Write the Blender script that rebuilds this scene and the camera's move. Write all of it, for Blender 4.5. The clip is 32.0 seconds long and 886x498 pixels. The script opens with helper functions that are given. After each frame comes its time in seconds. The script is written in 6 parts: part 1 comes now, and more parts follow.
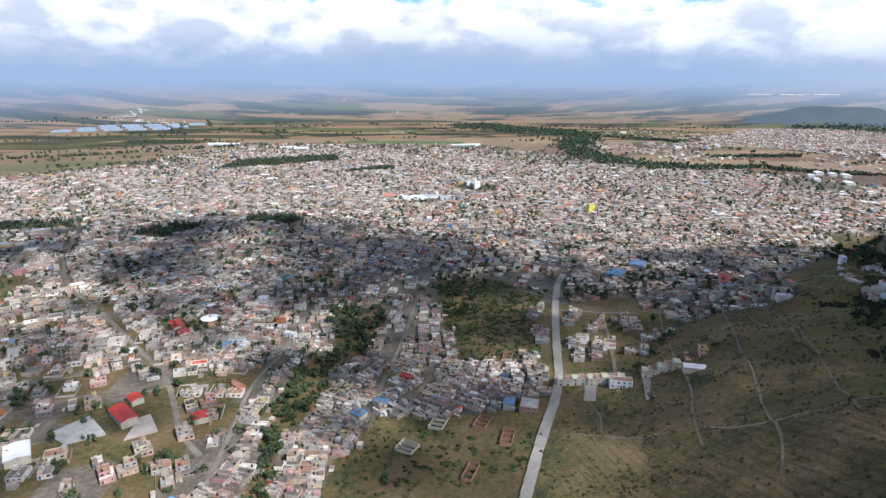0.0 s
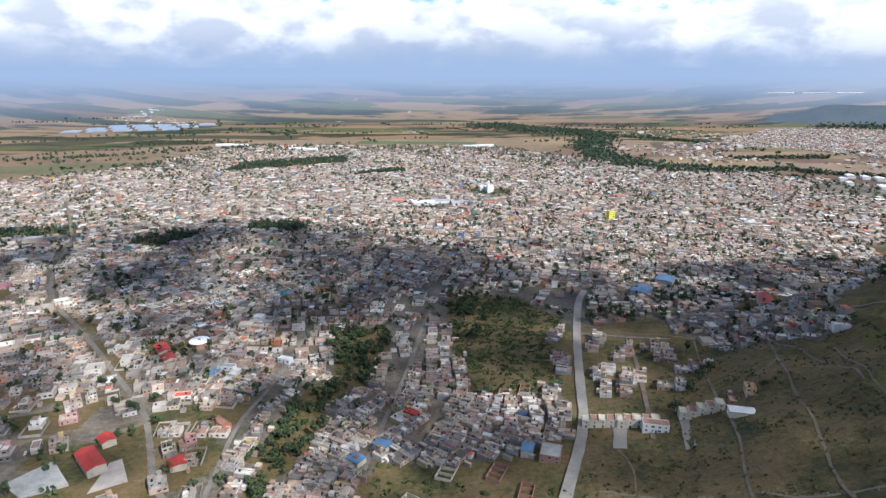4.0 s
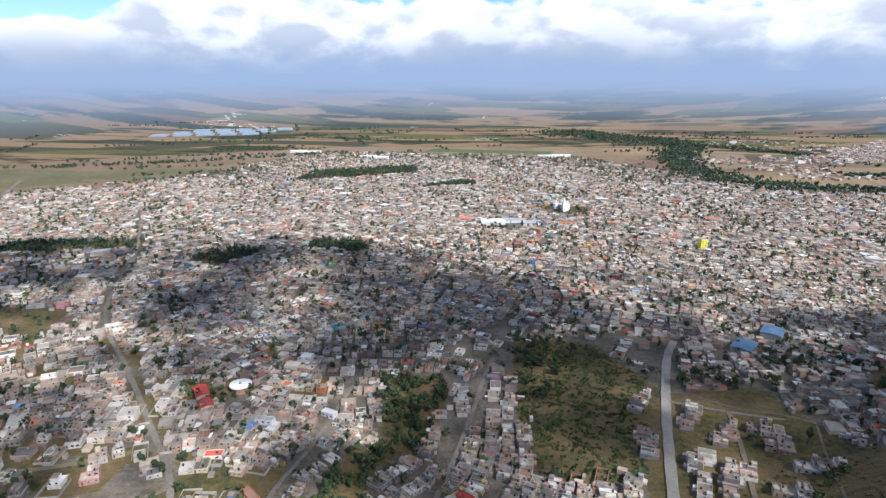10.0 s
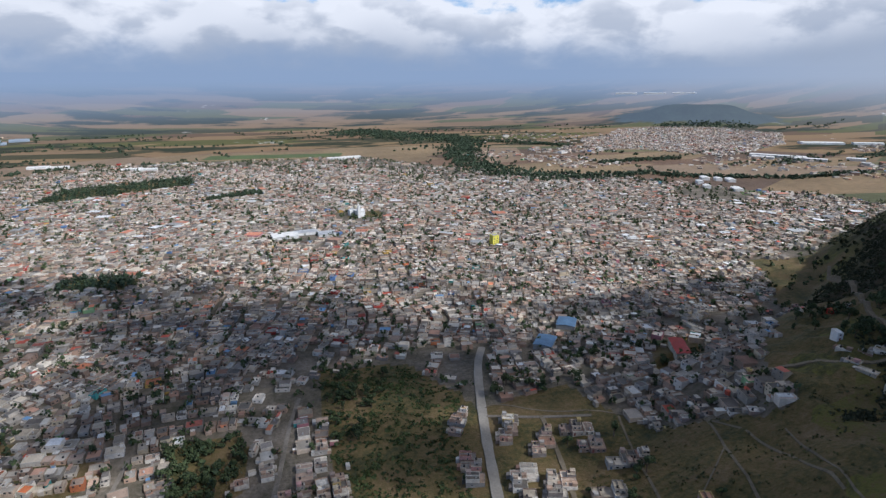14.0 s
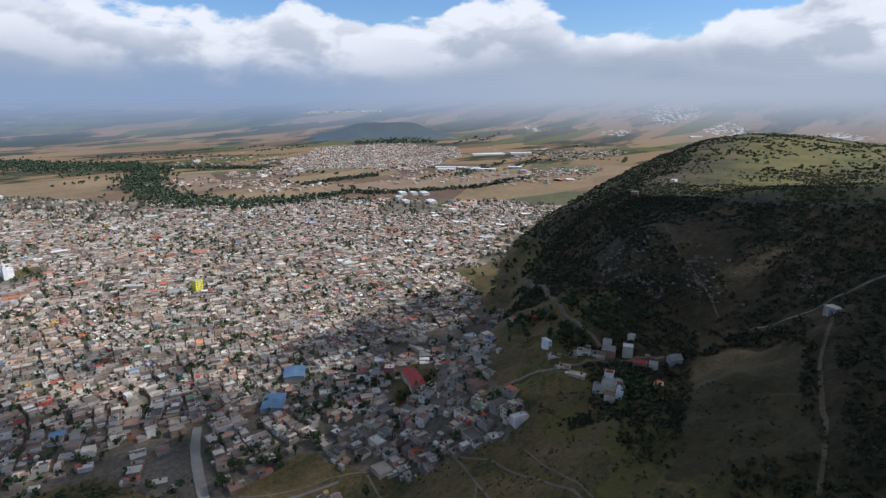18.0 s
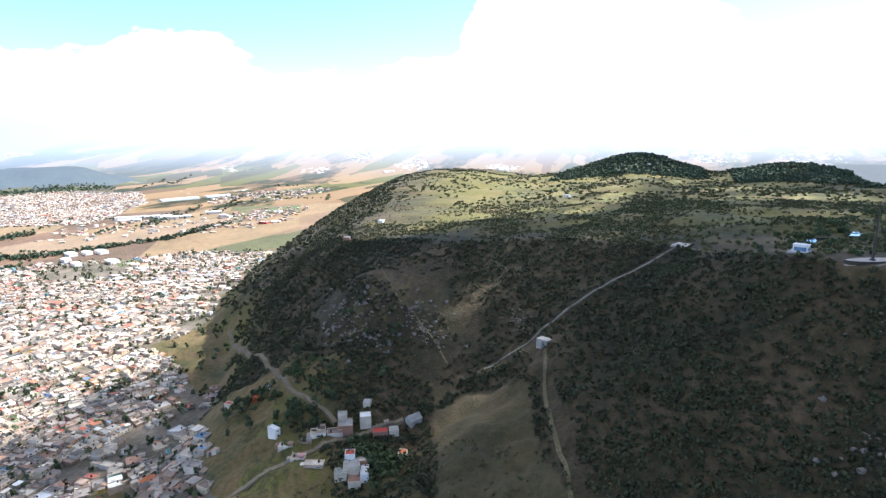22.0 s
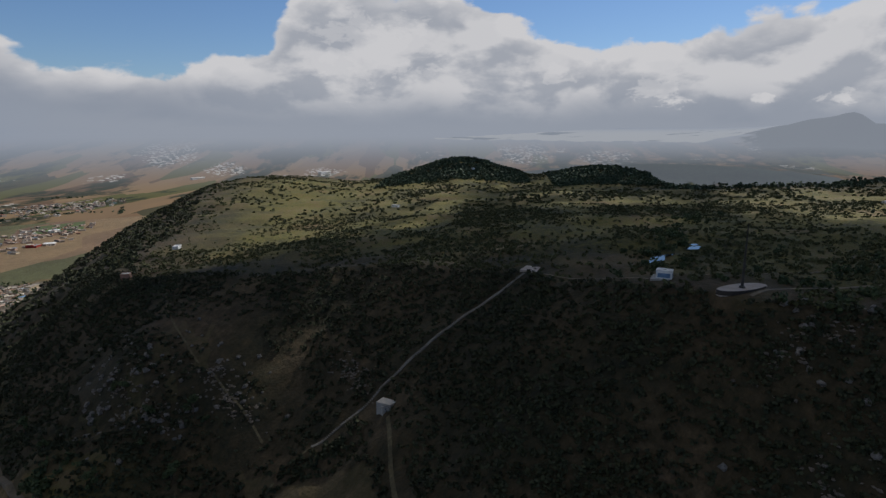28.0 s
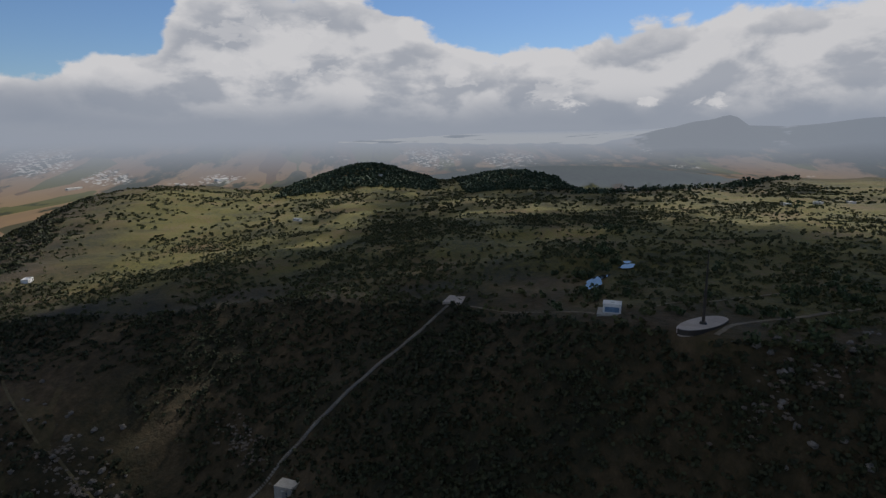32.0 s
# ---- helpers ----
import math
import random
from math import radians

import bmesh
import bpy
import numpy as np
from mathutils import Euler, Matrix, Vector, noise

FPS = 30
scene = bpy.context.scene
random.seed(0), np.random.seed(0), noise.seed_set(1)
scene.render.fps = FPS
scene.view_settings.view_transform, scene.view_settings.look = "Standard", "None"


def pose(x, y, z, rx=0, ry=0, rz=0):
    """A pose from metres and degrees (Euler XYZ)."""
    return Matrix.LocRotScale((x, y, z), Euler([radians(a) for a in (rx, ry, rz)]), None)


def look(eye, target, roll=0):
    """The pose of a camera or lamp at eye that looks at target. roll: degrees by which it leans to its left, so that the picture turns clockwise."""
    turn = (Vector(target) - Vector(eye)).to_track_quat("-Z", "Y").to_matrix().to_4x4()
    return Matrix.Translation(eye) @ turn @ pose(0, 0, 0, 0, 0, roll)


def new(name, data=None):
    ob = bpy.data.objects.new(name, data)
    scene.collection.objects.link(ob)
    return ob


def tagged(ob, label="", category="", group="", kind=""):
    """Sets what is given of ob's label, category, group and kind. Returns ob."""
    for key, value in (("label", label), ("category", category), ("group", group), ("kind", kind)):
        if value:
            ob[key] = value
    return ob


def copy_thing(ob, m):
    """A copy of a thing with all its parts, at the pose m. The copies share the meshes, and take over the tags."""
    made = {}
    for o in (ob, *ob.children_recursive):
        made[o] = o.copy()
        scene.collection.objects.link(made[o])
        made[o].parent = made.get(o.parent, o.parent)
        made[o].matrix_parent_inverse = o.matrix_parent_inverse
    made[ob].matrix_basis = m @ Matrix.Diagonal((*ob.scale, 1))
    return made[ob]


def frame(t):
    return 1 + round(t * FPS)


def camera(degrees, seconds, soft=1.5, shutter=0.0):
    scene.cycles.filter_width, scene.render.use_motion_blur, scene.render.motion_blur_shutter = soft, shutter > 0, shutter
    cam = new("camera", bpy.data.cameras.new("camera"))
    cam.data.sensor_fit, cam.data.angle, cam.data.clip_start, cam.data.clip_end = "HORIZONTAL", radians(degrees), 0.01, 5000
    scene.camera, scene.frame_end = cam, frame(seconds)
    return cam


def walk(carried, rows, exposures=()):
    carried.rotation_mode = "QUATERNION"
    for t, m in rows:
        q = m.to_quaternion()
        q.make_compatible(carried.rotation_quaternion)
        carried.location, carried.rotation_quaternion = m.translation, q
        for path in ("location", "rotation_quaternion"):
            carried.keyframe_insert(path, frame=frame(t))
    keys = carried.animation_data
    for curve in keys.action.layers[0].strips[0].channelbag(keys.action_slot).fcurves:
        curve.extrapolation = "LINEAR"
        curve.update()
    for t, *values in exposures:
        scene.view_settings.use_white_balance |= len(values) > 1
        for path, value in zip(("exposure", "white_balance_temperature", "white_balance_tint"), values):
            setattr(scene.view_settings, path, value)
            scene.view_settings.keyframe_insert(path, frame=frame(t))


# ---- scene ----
cam = camera(74.88, 32.0, soft=1.4)
# seconds, eye, tilt up, roll, turn to the left (degrees)
PATH = [
    (0, 0.00, 0.00, 240.00, -16.326, 0.147, -0.447),
    (0.5, 0.22, 7.44, 240.44, -16.420, 0.081, -0.181),
    (1, 0.43, 14.94, 240.72, -16.475, 0.083, -0.015),
    (1.5, 0.60, 22.37, 240.92, -16.507, 0.096, 0.125),
    (2, 0.68, 29.64, 241.08, -16.539, 0.076, 0.348),
    (2.5, 0.69, 36.90, 241.19, -16.536, 0.085, 0.492),
    (4.5, 2.92, 64.39, 242.00, -16.441, -0.030, 0.966),
    (5, 3.36, 71.30, 243.00, -16.439, 0.021, 1.266),
    (5.5, 3.56, 77.79, 244.53, -16.400, -0.019, 2.435),
    (6, 3.62, 84.03, 246.54, -16.316, 0.005, 4.818),
    (6.5, 3.71, 90.14, 248.75, -16.223, 0.037, 6.992),
    (7, 3.99, 96.07, 250.88, -16.219, 0.003, 9.397),
    (7.5, 4.20, 101.97, 252.81, -16.188, 0.052, 10.676),
    (8, 4.21, 108.02, 254.28, -16.157, 0.058, 11.382),
    (8.5, 4.00, 114.19, 255.25, -16.158, 0.004, 11.602),
    (9, 3.74, 120.50, 255.96, -16.169, -0.036, 10.668),
    (9.5, 3.50, 126.85, 256.78, -16.247, -0.095, 8.985),
    (10, 3.54, 133.29, 257.48, -16.246, -0.152, 8.144),
    (10.5, 3.79, 139.84, 258.06, -16.244, -0.196, 6.591),
    (11, 4.04, 146.34, 258.67, -16.260, -0.323, 3.430),
    (11.5, 4.29, 152.66, 259.38, -16.319, -0.341, 0.882),
    (12, 4.74, 158.91, 260.16, -16.316, -0.387, -0.667),
    (12.5, 5.38, 165.36, 261.00, -16.410, -0.401, -2.374),
    (13, 6.25, 172.19, 261.99, -16.518, -0.395, -5.437),
    (13.5, 7.23, 179.43, 263.20, -16.599, -0.440, -9.196),
    (15.5, 14.68, 207.15, 267.96, -15.777, -0.495, -19.580),
    (16, 16.93, 213.66, 269.02, -15.317, -0.478, -22.916),
    (16.5, 19.58, 219.99, 270.01, -15.119, -0.366, -27.016),
    (17, 22.47, 226.44, 270.84, -15.072, -0.292, -32.345),
    (17.5, 25.95, 232.94, 271.68, -15.029, -0.201, -37.153),
    (18, 30.00, 239.25, 272.72, -15.003, -0.147, -41.303),
    (18.5, 34.45, 245.12, 273.98, -14.477, -0.148, -44.916),
    (19, 39.08, 250.44, 275.43, -13.208, -0.249, -49.521),
    (19.5, 43.88, 255.19, 276.78, -11.937, -0.235, -55.608),
    (20, 49.02, 259.49, 277.88, -11.684, -0.246, -60.101),
    (20.5, 54.75, 263.48, 278.72, -11.636, -0.177, -63.139),
    (21, 60.96, 267.08, 279.25, -11.587, -0.192, -65.785),
    (21.5, 67.38, 270.57, 279.62, -11.626, -0.289, -68.820),
    (22, 73.97, 273.76, 279.94, -11.594, -0.235, -70.076),
    (22.5, 80.50, 276.74, 280.22, -11.596, -0.152, -71.948),
    (23, 87.20, 279.36, 280.58, -11.622, -0.094, -74.942),
    (23.5, 94.16, 281.76, 280.88, -11.635, -0.146, -76.375),
    (24, 101.43, 283.71, 281.10, -11.628, -0.122, -77.153),
    (24.5, 108.85, 285.21, 281.20, -11.580, -0.150, -78.277),
    (25, 116.31, 286.42, 281.38, -11.558, -0.138, -79.495),
    (25.5, 123.72, 287.62, 281.53, -11.517, -0.177, -81.607),
    (27.5, 152.58, 291.75, 284.25, -11.505, -0.040, -86.426),
    (28, 159.96, 292.27, 284.95, -11.473, -0.098, -87.353),
    (28.5, 167.35, 292.58, 285.31, -11.395, -0.164, -88.207),
    (29, 174.84, 292.95, 285.64, -11.334, -0.211, -88.936),
    (29.5, 182.40, 293.14, 286.05, -11.288, -0.201, -89.486),
    (30, 189.84, 293.26, 286.53, -11.228, -0.206, -89.893),
    (30.5, 197.12, 293.44, 287.04, -11.191, -0.185, -90.501),
    (31, 204.39, 293.91, 287.64, -11.161, -0.319, -93.013),
    (31.5, 211.84, 294.34, 288.36, -11.186, -0.391, -95.544),
    (32, 219.47, 294.39, 289.33, -11.253, -0.419, -96.511),
]


def stand(x, y, z, tilt, roll, turn):
    """A camera pose from its eye and angles; roll as look() takes it."""
    return pose(x, y, z, 90 + tilt, 0, turn) @ pose(0, 0, 0, 0, 0, roll)


EXPOSURE = [(0, 0.5, 5800), (9, 0.5, 5800), (13, 0.12, 5800), (16, -0.12, 5850), (18.5, 0.1, 5900), (20.3, 0.58, 5950), (21.2, 1.1, 6050), (22.6, 1.8, 6050), (23.4, 1.4, 6100), (24.2, 0.4, 6250), (25.5, -0.05, 6400), (28, -0.55, 6400), (32, -0.55, 6450)]
walk(cam, [(row[0], stand(*row[1:])) for row in PATH], exposures=[(t, e, kelvin, 12) for t, e, kelvin in EXPOSURE])

# ---- world and sun ----
SUN_AZ = math.atan2(-0.66, 0.75)
SUN_EL = radians(44)
TO_SUN = Vector((math.cos(SUN_EL) * math.cos(SUN_AZ), math.cos(SUN_EL) * math.sin(SUN_AZ), math.sin(SUN_EL)))


class Nodes:
    """Short hand for building node trees."""

    def __init__(self, tree):
        self.tree = tree
        tree.nodes.clear()

    def add(self, kind, **sets):
        n = self.tree.nodes.new(kind)
        for key, value in sets.items():
            if key in n.inputs.keys() or key.isdigit():
                continue
            setattr(n, key, value)
        return n

    def put(self, sock, value):
        if isinstance(value, bpy.types.NodeSocket):
            self.tree.links.new(value, sock)
        elif value is not None:
            if isinstance(value, tuple) and len(value) == 3 and sock.type == "RGBA":
                value = (*value, 1)
            sock.default_value = value

    def math(self, op, a, b=None, c=None, clamp=False):
        n = self.add("ShaderNodeMath", operation=op, use_clamp=clamp)
        for k, v in enumerate((a, b, c)):
            self.put(n.inputs[k], v)
        return n.outputs[0]

    def vmath(self, op, a, b=None):
        n = self.add("ShaderNodeVectorMath", operation=op)
        self.put(n.inputs[0], a)
        self.put(n.inputs[1], b)
        return n.outputs[0]

    def noise(self, vec, scale, detail=4.0, rough=0.55, dist=0.0):
        n = self.add("ShaderNodeTexNoise")
        self.put(n.inputs["Vector"], vec)
        self.put(n.inputs["Scale"], scale)
        self.put(n.inputs["Detail"], detail)
        self.put(n.inputs["Roughness"], rough)
        self.put(n.inputs["Distortion"], dist)
        return n.outputs["Fac"]

    def span(self, v, a, b, lo=0.0, hi=1.0, smooth=True):
        n = self.add("ShaderNodeMapRange", interpolation_type="SMOOTHSTEP" if smooth else "LINEAR", clamp=True)
        for k, x in zip(("Value", "From Min", "From Max", "To Min", "To Max"), (v, a, b, lo, hi)):
            self.put(n.inputs[k], x)
        return n.outputs[0]

    def mix(self, fac, a, b, blend="MIX"):
        n = self.add("ShaderNodeMix", data_type="RGBA", blend_type=blend)
        self.put(n.inputs[0], fac)
        self.put(n.inputs[6], a)
        self.put(n.inputs[7], b)
        return n.outputs[2]

    def ramp(self, fac, stops, constant=False):
        n = self.add("ShaderNodeValToRGB")
        n.color_ramp.interpolation = "CONSTANT" if constant else "LINEAR"
        e = n.color_ramp.elements
        while len(e) < len(stops):
            e.new(0.5)
        for k, (p, c) in enumerate(stops):
            e[k].position, e[k].color = p, (*c, 1)
        self.put(n.inputs[0], fac)
        return n.outputs[0]


# bearing and height of the cloud tops, and bearing, height, width and depth of small cumulus heads, in degrees
CLOUD_TOPS = [(-60, 6), (-47, 4.8), (-38, 5.4), (-34, 7.6), (-22, 8.5), (-14, 7.2), (-8, 8.6), (1, 7.0), (8, 8.0), (13.8, 6.7), (18.4, 5.9), (25.6, 7.1), (28.0, 7.4), (30.1, 6.7), (40, 7.0), (43, 8.0), (49.4, 7.8), (53, 6.4),
              (58, 5.2), (61, 5.6), (66, 6.3), (71, 7.2), (74, 11.5), (80, 13), (90, 12.5), (93.5, 10.3), (97.7, 8.3), (101, 7.3), (106, 7.7), (111, 8.9), (120, 9.6), (140, 10)]
CLOUD_HEADS = [(98, 5.6, 2.2, 1.7), (107, 3.7, 2.9, 1.5), (115.6, 2.8, 1.2, 0.6), (120.8, 2.6, 1.5, 0.7), (81, 7.6, 6.5, 4.2)]


def make_world():
    w = bpy.data.worlds.new("sky")
    scene.world = w
    w.use_nodes = True
    k = Nodes(w.node_tree)
    way = k.add("ShaderNodeTexCoord").outputs["Generated"]
    sep = k.add("ShaderNodeSeparateXYZ")
    k.put(sep.inputs[0], way)
    up = sep.outputs["Z"]
    sky = k.add("ShaderNodeTexSky", sky_type="NISHITA", sun_disc=False, sun_elevation=SUN_EL,
                sun_rotation=math.pi / 2 - SUN_AZ, air_density=1.0, dust_density=0.2, ozone_density=3.0)
    blue = k.add("ShaderNodeBackground")
    k.put(blue.inputs[0], k.mix(1.0, sky.outputs[0], (0.82, 0.97, 1.16), "MULTIPLY"))
    k.put(blue.inputs[1], 0.1)
    # a deck of cumulus: soft grey bases over the haze, white heads, blue gaps higher up
    stretch = k.vmath("MULTIPLY", way, (1.0, 1.0, 2.0))
    big = k.noise(stretch, 3.3, 2.0, 0.5, 0.2)
    puff = k.noise(stretch, 9.0, 8.0, 0.54, 0.2)
    body = k.math("ADD", k.math("MULTIPLY", big, 0.6), k.math("MULTIPLY", puff, 0.4))
    # the deck reaches higher to the north than to the east
    north = k.math("MULTIPLY", k.math("MAXIMUM", sep.outputs["Y"], 0.0), 0.085)
    need = k.ramp(k.span(up, 0.0, 1.0, smooth=False), [(0.0, (0.9,) * 3), (0.16, (0.9,) * 3), (0.25, (0.60,) * 3), (0.40, (0.56,) * 3), (0.55, (0.44,) * 3), (1.0, (0.40,) * 3)])
    high_cover = k.span(k.math("ADD", k.math("SUBTRACT", body, need), north), -0.04, 0.09)
    # compass bearing and height in degrees; how high the deck of clouds reaches on each bearing
    bearing = k.math("MULTIPLY", k.math("ARCTAN2", sep.outputs["X"], sep.outputs["Y"]), 57.29578)
    rise = k.math("MULTIPLY", k.math("ARCSINE", up), 57.29578)
    tops = k.ramp(k.span(bearing, -60.0, 140.0, smooth=False), [((b + 60) / 200, (h / 20,) * 3) for b, h in CLOUD_TOPS])
    tops = k.math("MULTIPLY", tops, 20.0)
    deep = k.math("ADD", k.math("SUBTRACT", tops, rise), k.math("ADD", k.math("MULTIPLY", k.math("SUBTRACT", puff, 0.5), 7.0), k.math("MULTIPLY", k.math("SUBTRACT", big, 0.5), 2.5)))
    cover = k.math("MAXIMUM", high_cover, k.span(deep, -0.25, 0.55))
    # single small cumulus heads
    heads, fluff = None, k.noise(stretch, 24.0, 6.0, 0.6, 0.3)
    for b, h, wide, tall in CLOUD_HEADS:
        u = k.math("DIVIDE", k.math("SUBTRACT", bearing, b), wide)
        v = k.math("DIVIDE", k.math("SUBTRACT", rise, h), tall)
        far = k.math("SQRT", k.math("ADD", k.math("MULTIPLY", u, u), k.math("MULTIPLY", v, v)))
        one = k.span(k.math("ADD", far, k.math("MULTIPLY", k.math("SUBTRACT", fluff, 0.5), 3.4)), 0.40, 1.1, 1.0, 0.0)
        heads = one if heads is None else k.math("MAXIMUM", heads, one)
    cover = k.math("MAXIMUM", cover, heads)
    lift = k.vmath("ADD", stretch, (TO_SUN.x * 0.02, TO_SUN.y * 0.02, 0.10))
    over = k.noise(lift, 9.0, 6.0, 0.5, 0.2)
    lit = k.span(k.math("SUBTRACT", puff, over), -0.14, 0.10)
    top = k.span(k.math("ADD", up, k.math("MULTIPLY", k.math("SUBTRACT", big, 0.5), 0.12)), 0.0, 0.10)
    shade = k.math("MULTIPLY", k.math("ADD", k.math("MULTIPLY", lit, 0.62), 0.30), top)
    crest = k.math("MULTIPLY", k.span(deep, 0.0, 2.6, 1.0, 0.0), k.span(up, 0.02, 0.08, 0.0, 0.5))
    shade = k.math("MAXIMUM", k.math("ADD", shade, crest, clamp=True), k.math("MULTIPLY", heads, k.math("ADD", k.math("MULTIPLY", lit, 0.35), 0.62)))
    # thick grey bases overhead
    shade = k.math("MULTIPLY", shade, k.span(up, 0.25, 0.5, 1.0, 0.0))
    colour = k.mix(shade, k.mix(k.span(up, 0.2, 0.5), (0.35, 0.40, 0.48), (0.29, 0.305, 0.33)), (0.86, 0.86, 0.865))
    # pale band of far haze along the horizon
    ragged = k.math("ADD", up, k.math("MULTIPLY", k.math("SUBTRACT", puff, 0.5), 0.11))
    haze = k.math("MAXIMUM", k.span(ragged, 0.0, 0.075, 1.0, 0.0), k.span(up, 0.004, 0.03, 1.0, 0.0))
    haze = k.math("MULTIPLY", haze, k.math("SUBTRACT", 1.0, k.math("MULTIPLY", heads, k.span(up, 0.012, 0.03))))
    colour = k.mix(haze, colour, k.mix(k.span(sep.outputs["X"], 0.35, 0.9), (0.285, 0.37, 0.505), (0.41, 0.455, 0.525)))
    cloud = k.add("ShaderNodeBackground")
    k.put(cloud.inputs[0], colour)
    k.put(cloud.inputs[1], 1.0)
    both = k.add("ShaderNodeMixShader")
    k.put(both.inputs[0], k.math("MAXIMUM", cover, haze))
    k.put(both.inputs[1], blue.outputs[0])
    k.put(both.inputs[2], cloud.outputs[0])
    out = k.add("ShaderNodeOutputWorld")
    k.put(out.inputs[0], both.outputs[0])


make_world()
sun = new("sun", bpy.data.lights.new("sun", "SUN"))
sun.data.energy, sun.data.angle, sun.data.color = 4.5, radians(0.6), (1.0, 0.95, 0.86)
sun.matrix_world = look((0, 0, 900), Vector((0, 0, 900)) - TO_SUN)

# ---- materials ----
def material(name, build, rough=0.9, metal=0.0, bump=None):
    """A node material; build(k, where) returns the colour socket, and bump = (scale, strength, distance)."""
    m = bpy.data.materials.new(name)
    m.use_nodes = True
    k = Nodes(m.node_tree)
    where = k.add("ShaderNodeNewGeometry").outputs["Position"]
    p = k.add("ShaderNodeBsdfPrincipled")
    k.put(p.inputs["Base Color"], build(k, where))
    k.put(p.inputs["Roughness"], rough)
    k.put(p.inputs["Metallic"], metal)
    if bump:
        b = k.add("ShaderNodeBump")
        k.put(b.inputs["Strength"], bump[1])
        k.put(b.inputs["Distance"], bump[2])
        k.put(b.inputs["Height"], k.noise(where, bump[0], 5.0))
        k.put(p.inputs["Normal"], b.outputs[0])
    out = k.add("ShaderNodeOutputMaterial")
    k.put(out.inputs[0], p.outputs[0])
    return m


def worn(k, where, colour, large=0.15, small=1.4, depth=0.35):
    """The colour with stains at two scales."""
    a = k.span(k.noise(where, large, 3.0), 0.3, 0.75, 1.0 - depth, 1.0 + depth * 0.4, smooth=False)
    b = k.span(k.noise(where, small, 5.0, 0.65), 0.3, 0.75, 1.0 - depth, 1.0 + depth * 0.5, smooth=False)
    f = k.math("MULTIPLY", a, b)
    c = k.add("ShaderNodeCombineColor")
    for n in range(3):
        k.put(c.inputs[n], f)
    return k.mix(1.0, colour, c.outputs[0], "MULTIPLY")


def plain(name, colour, rough=0.9, metal=0.0, depth=0.3, large=0.15, small=1.4, bump=None):
    return material(name, lambda k, w: worn(k, w, colour, large, small, depth), rough, metal, bump)


def by_object(name, stops, rough=0.9, depth=0.3):
    """Each object takes one of the colours."""
    def build(k, w):
        c = k.ramp(k.add("ShaderNodeObjectInfo").outputs["Random"], stops, True)
        return worn(k, w, c, 0.2, 1.7, depth)
    return material(name, build, rough)


def by_paint(name, rough=0.9, depth=0.3, small=1.4):
    def build(k, w):
        a = k.add("ShaderNodeAttribute", attribute_name="paint")
        return worn(k, w, a.outputs["Color"], 0.12, small, depth)
    return material(name, build, rough)


def even(*cols):
    return [(n / len(cols), c) for n, c in enumerate(cols)]


WALLS = [(0.36, 0.34, 0.31), (0.44, 0.40, 0.35), (0.33, 0.23, 0.18), (0.42, 0.30, 0.23), (0.76, 0.73, 0.68), (0.62, 0.54, 0.41),
         (0.80, 0.78, 0.74), (0.50, 0.36, 0.28), (0.26, 0.24, 0.23), (0.60, 0.51, 0.42), (0.68, 0.64, 0.58), (0.47, 0.38, 0.31)]
ACCENTS = [(0.50, 0.07, 0.05), (0.09, 0.36, 0.34), (0.62, 0.40, 0.10), (0.12, 0.22, 0.45), (0.60, 0.20, 0.08), (0.56, 0.25, 0.28), (0.25, 0.42, 0.22)]
ROOFS = [(0.38, 0.35, 0.32), (0.46, 0.42, 0.37), (0.20, 0.18, 0.17), (0.40, 0.24, 0.18), (0.56, 0.52, 0.47), (0.36, 0.28, 0.24), (0.74, 0.72, 0.69), (0.27, 0.25, 0.24),
         (0.48, 0.36, 0.29), (0.33, 0.31, 0.29), (0.52, 0.46, 0.38), (0.15, 0.14, 0.13)]

WALLS = [(r * 1.04, g * 0.99, b * 0.92) for r, g, b in WALLS]
ROOFS = [(r * 1.03, g * 0.99, b * 0.92) for r, g, b in ROOFS]
M_WALL = by_object("painted masonry", even(*WALLS, (0.40, 0.38, 0.35), (0.34, 0.25, 0.2), (0.5, 0.46, 0.41), (0.44, 0.33, 0.28), (0.58, 0.33, 0.30), (0.55, 0.42, 0.18), (0.36, 0.34, 0.32), (0.30, 0.21, 0.17)), depth=0.4)
M_ROOF = by_object("flat concrete roof", even(*ROOFS), depth=0.45)
M_PAINT = by_paint("town masonry")
M_GLASS = plain("dark window glass", (0.03, 0.035, 0.04), 0.15, depth=0.1)
M_FRAME = plain("window frame", (0.55, 0.55, 0.53), 0.6)
M_DOOR = by_object("metal door", even((0.10, 0.07, 0.05), (0.35, 0.34, 0.33), (0.22, 0.05, 0.04), (0.05, 0.10, 0.18)), 0.6)
M_TANK = by_object("plastic water tank", even((0.03, 0.03, 0.03), (0.04, 0.04, 0.045), (0.55, 0.52, 0.45), (0.03, 0.03, 0.03)), 0.5)
M_RED = plain("red painted sheet roof", (0.52, 0.05, 0.03), 0.6)
M_RUST = plain("orange clay roof", (0.58, 0.17, 0.06), 0.85)
M_BLUE = plain("blue painted sheet roof", (0.13, 0.24, 0.38), 0.5)
M_WHITE = plain("white paint", (0.78, 0.77, 0.74), 0.8, depth=0.2)
M_YELLOW = plain("yellow paint", (0.80, 0.72, 0.10), 0.8, depth=0.15)
M_CREAM = plain("cream render", (0.62, 0.55, 0.42), 0.9)
M_GREY = plain("grey concrete", (0.40, 0.39, 0.36), 0.9)
M_DARK = plain("dark painted steel", (0.05, 0.045, 0.04), 0.5, 0.3)
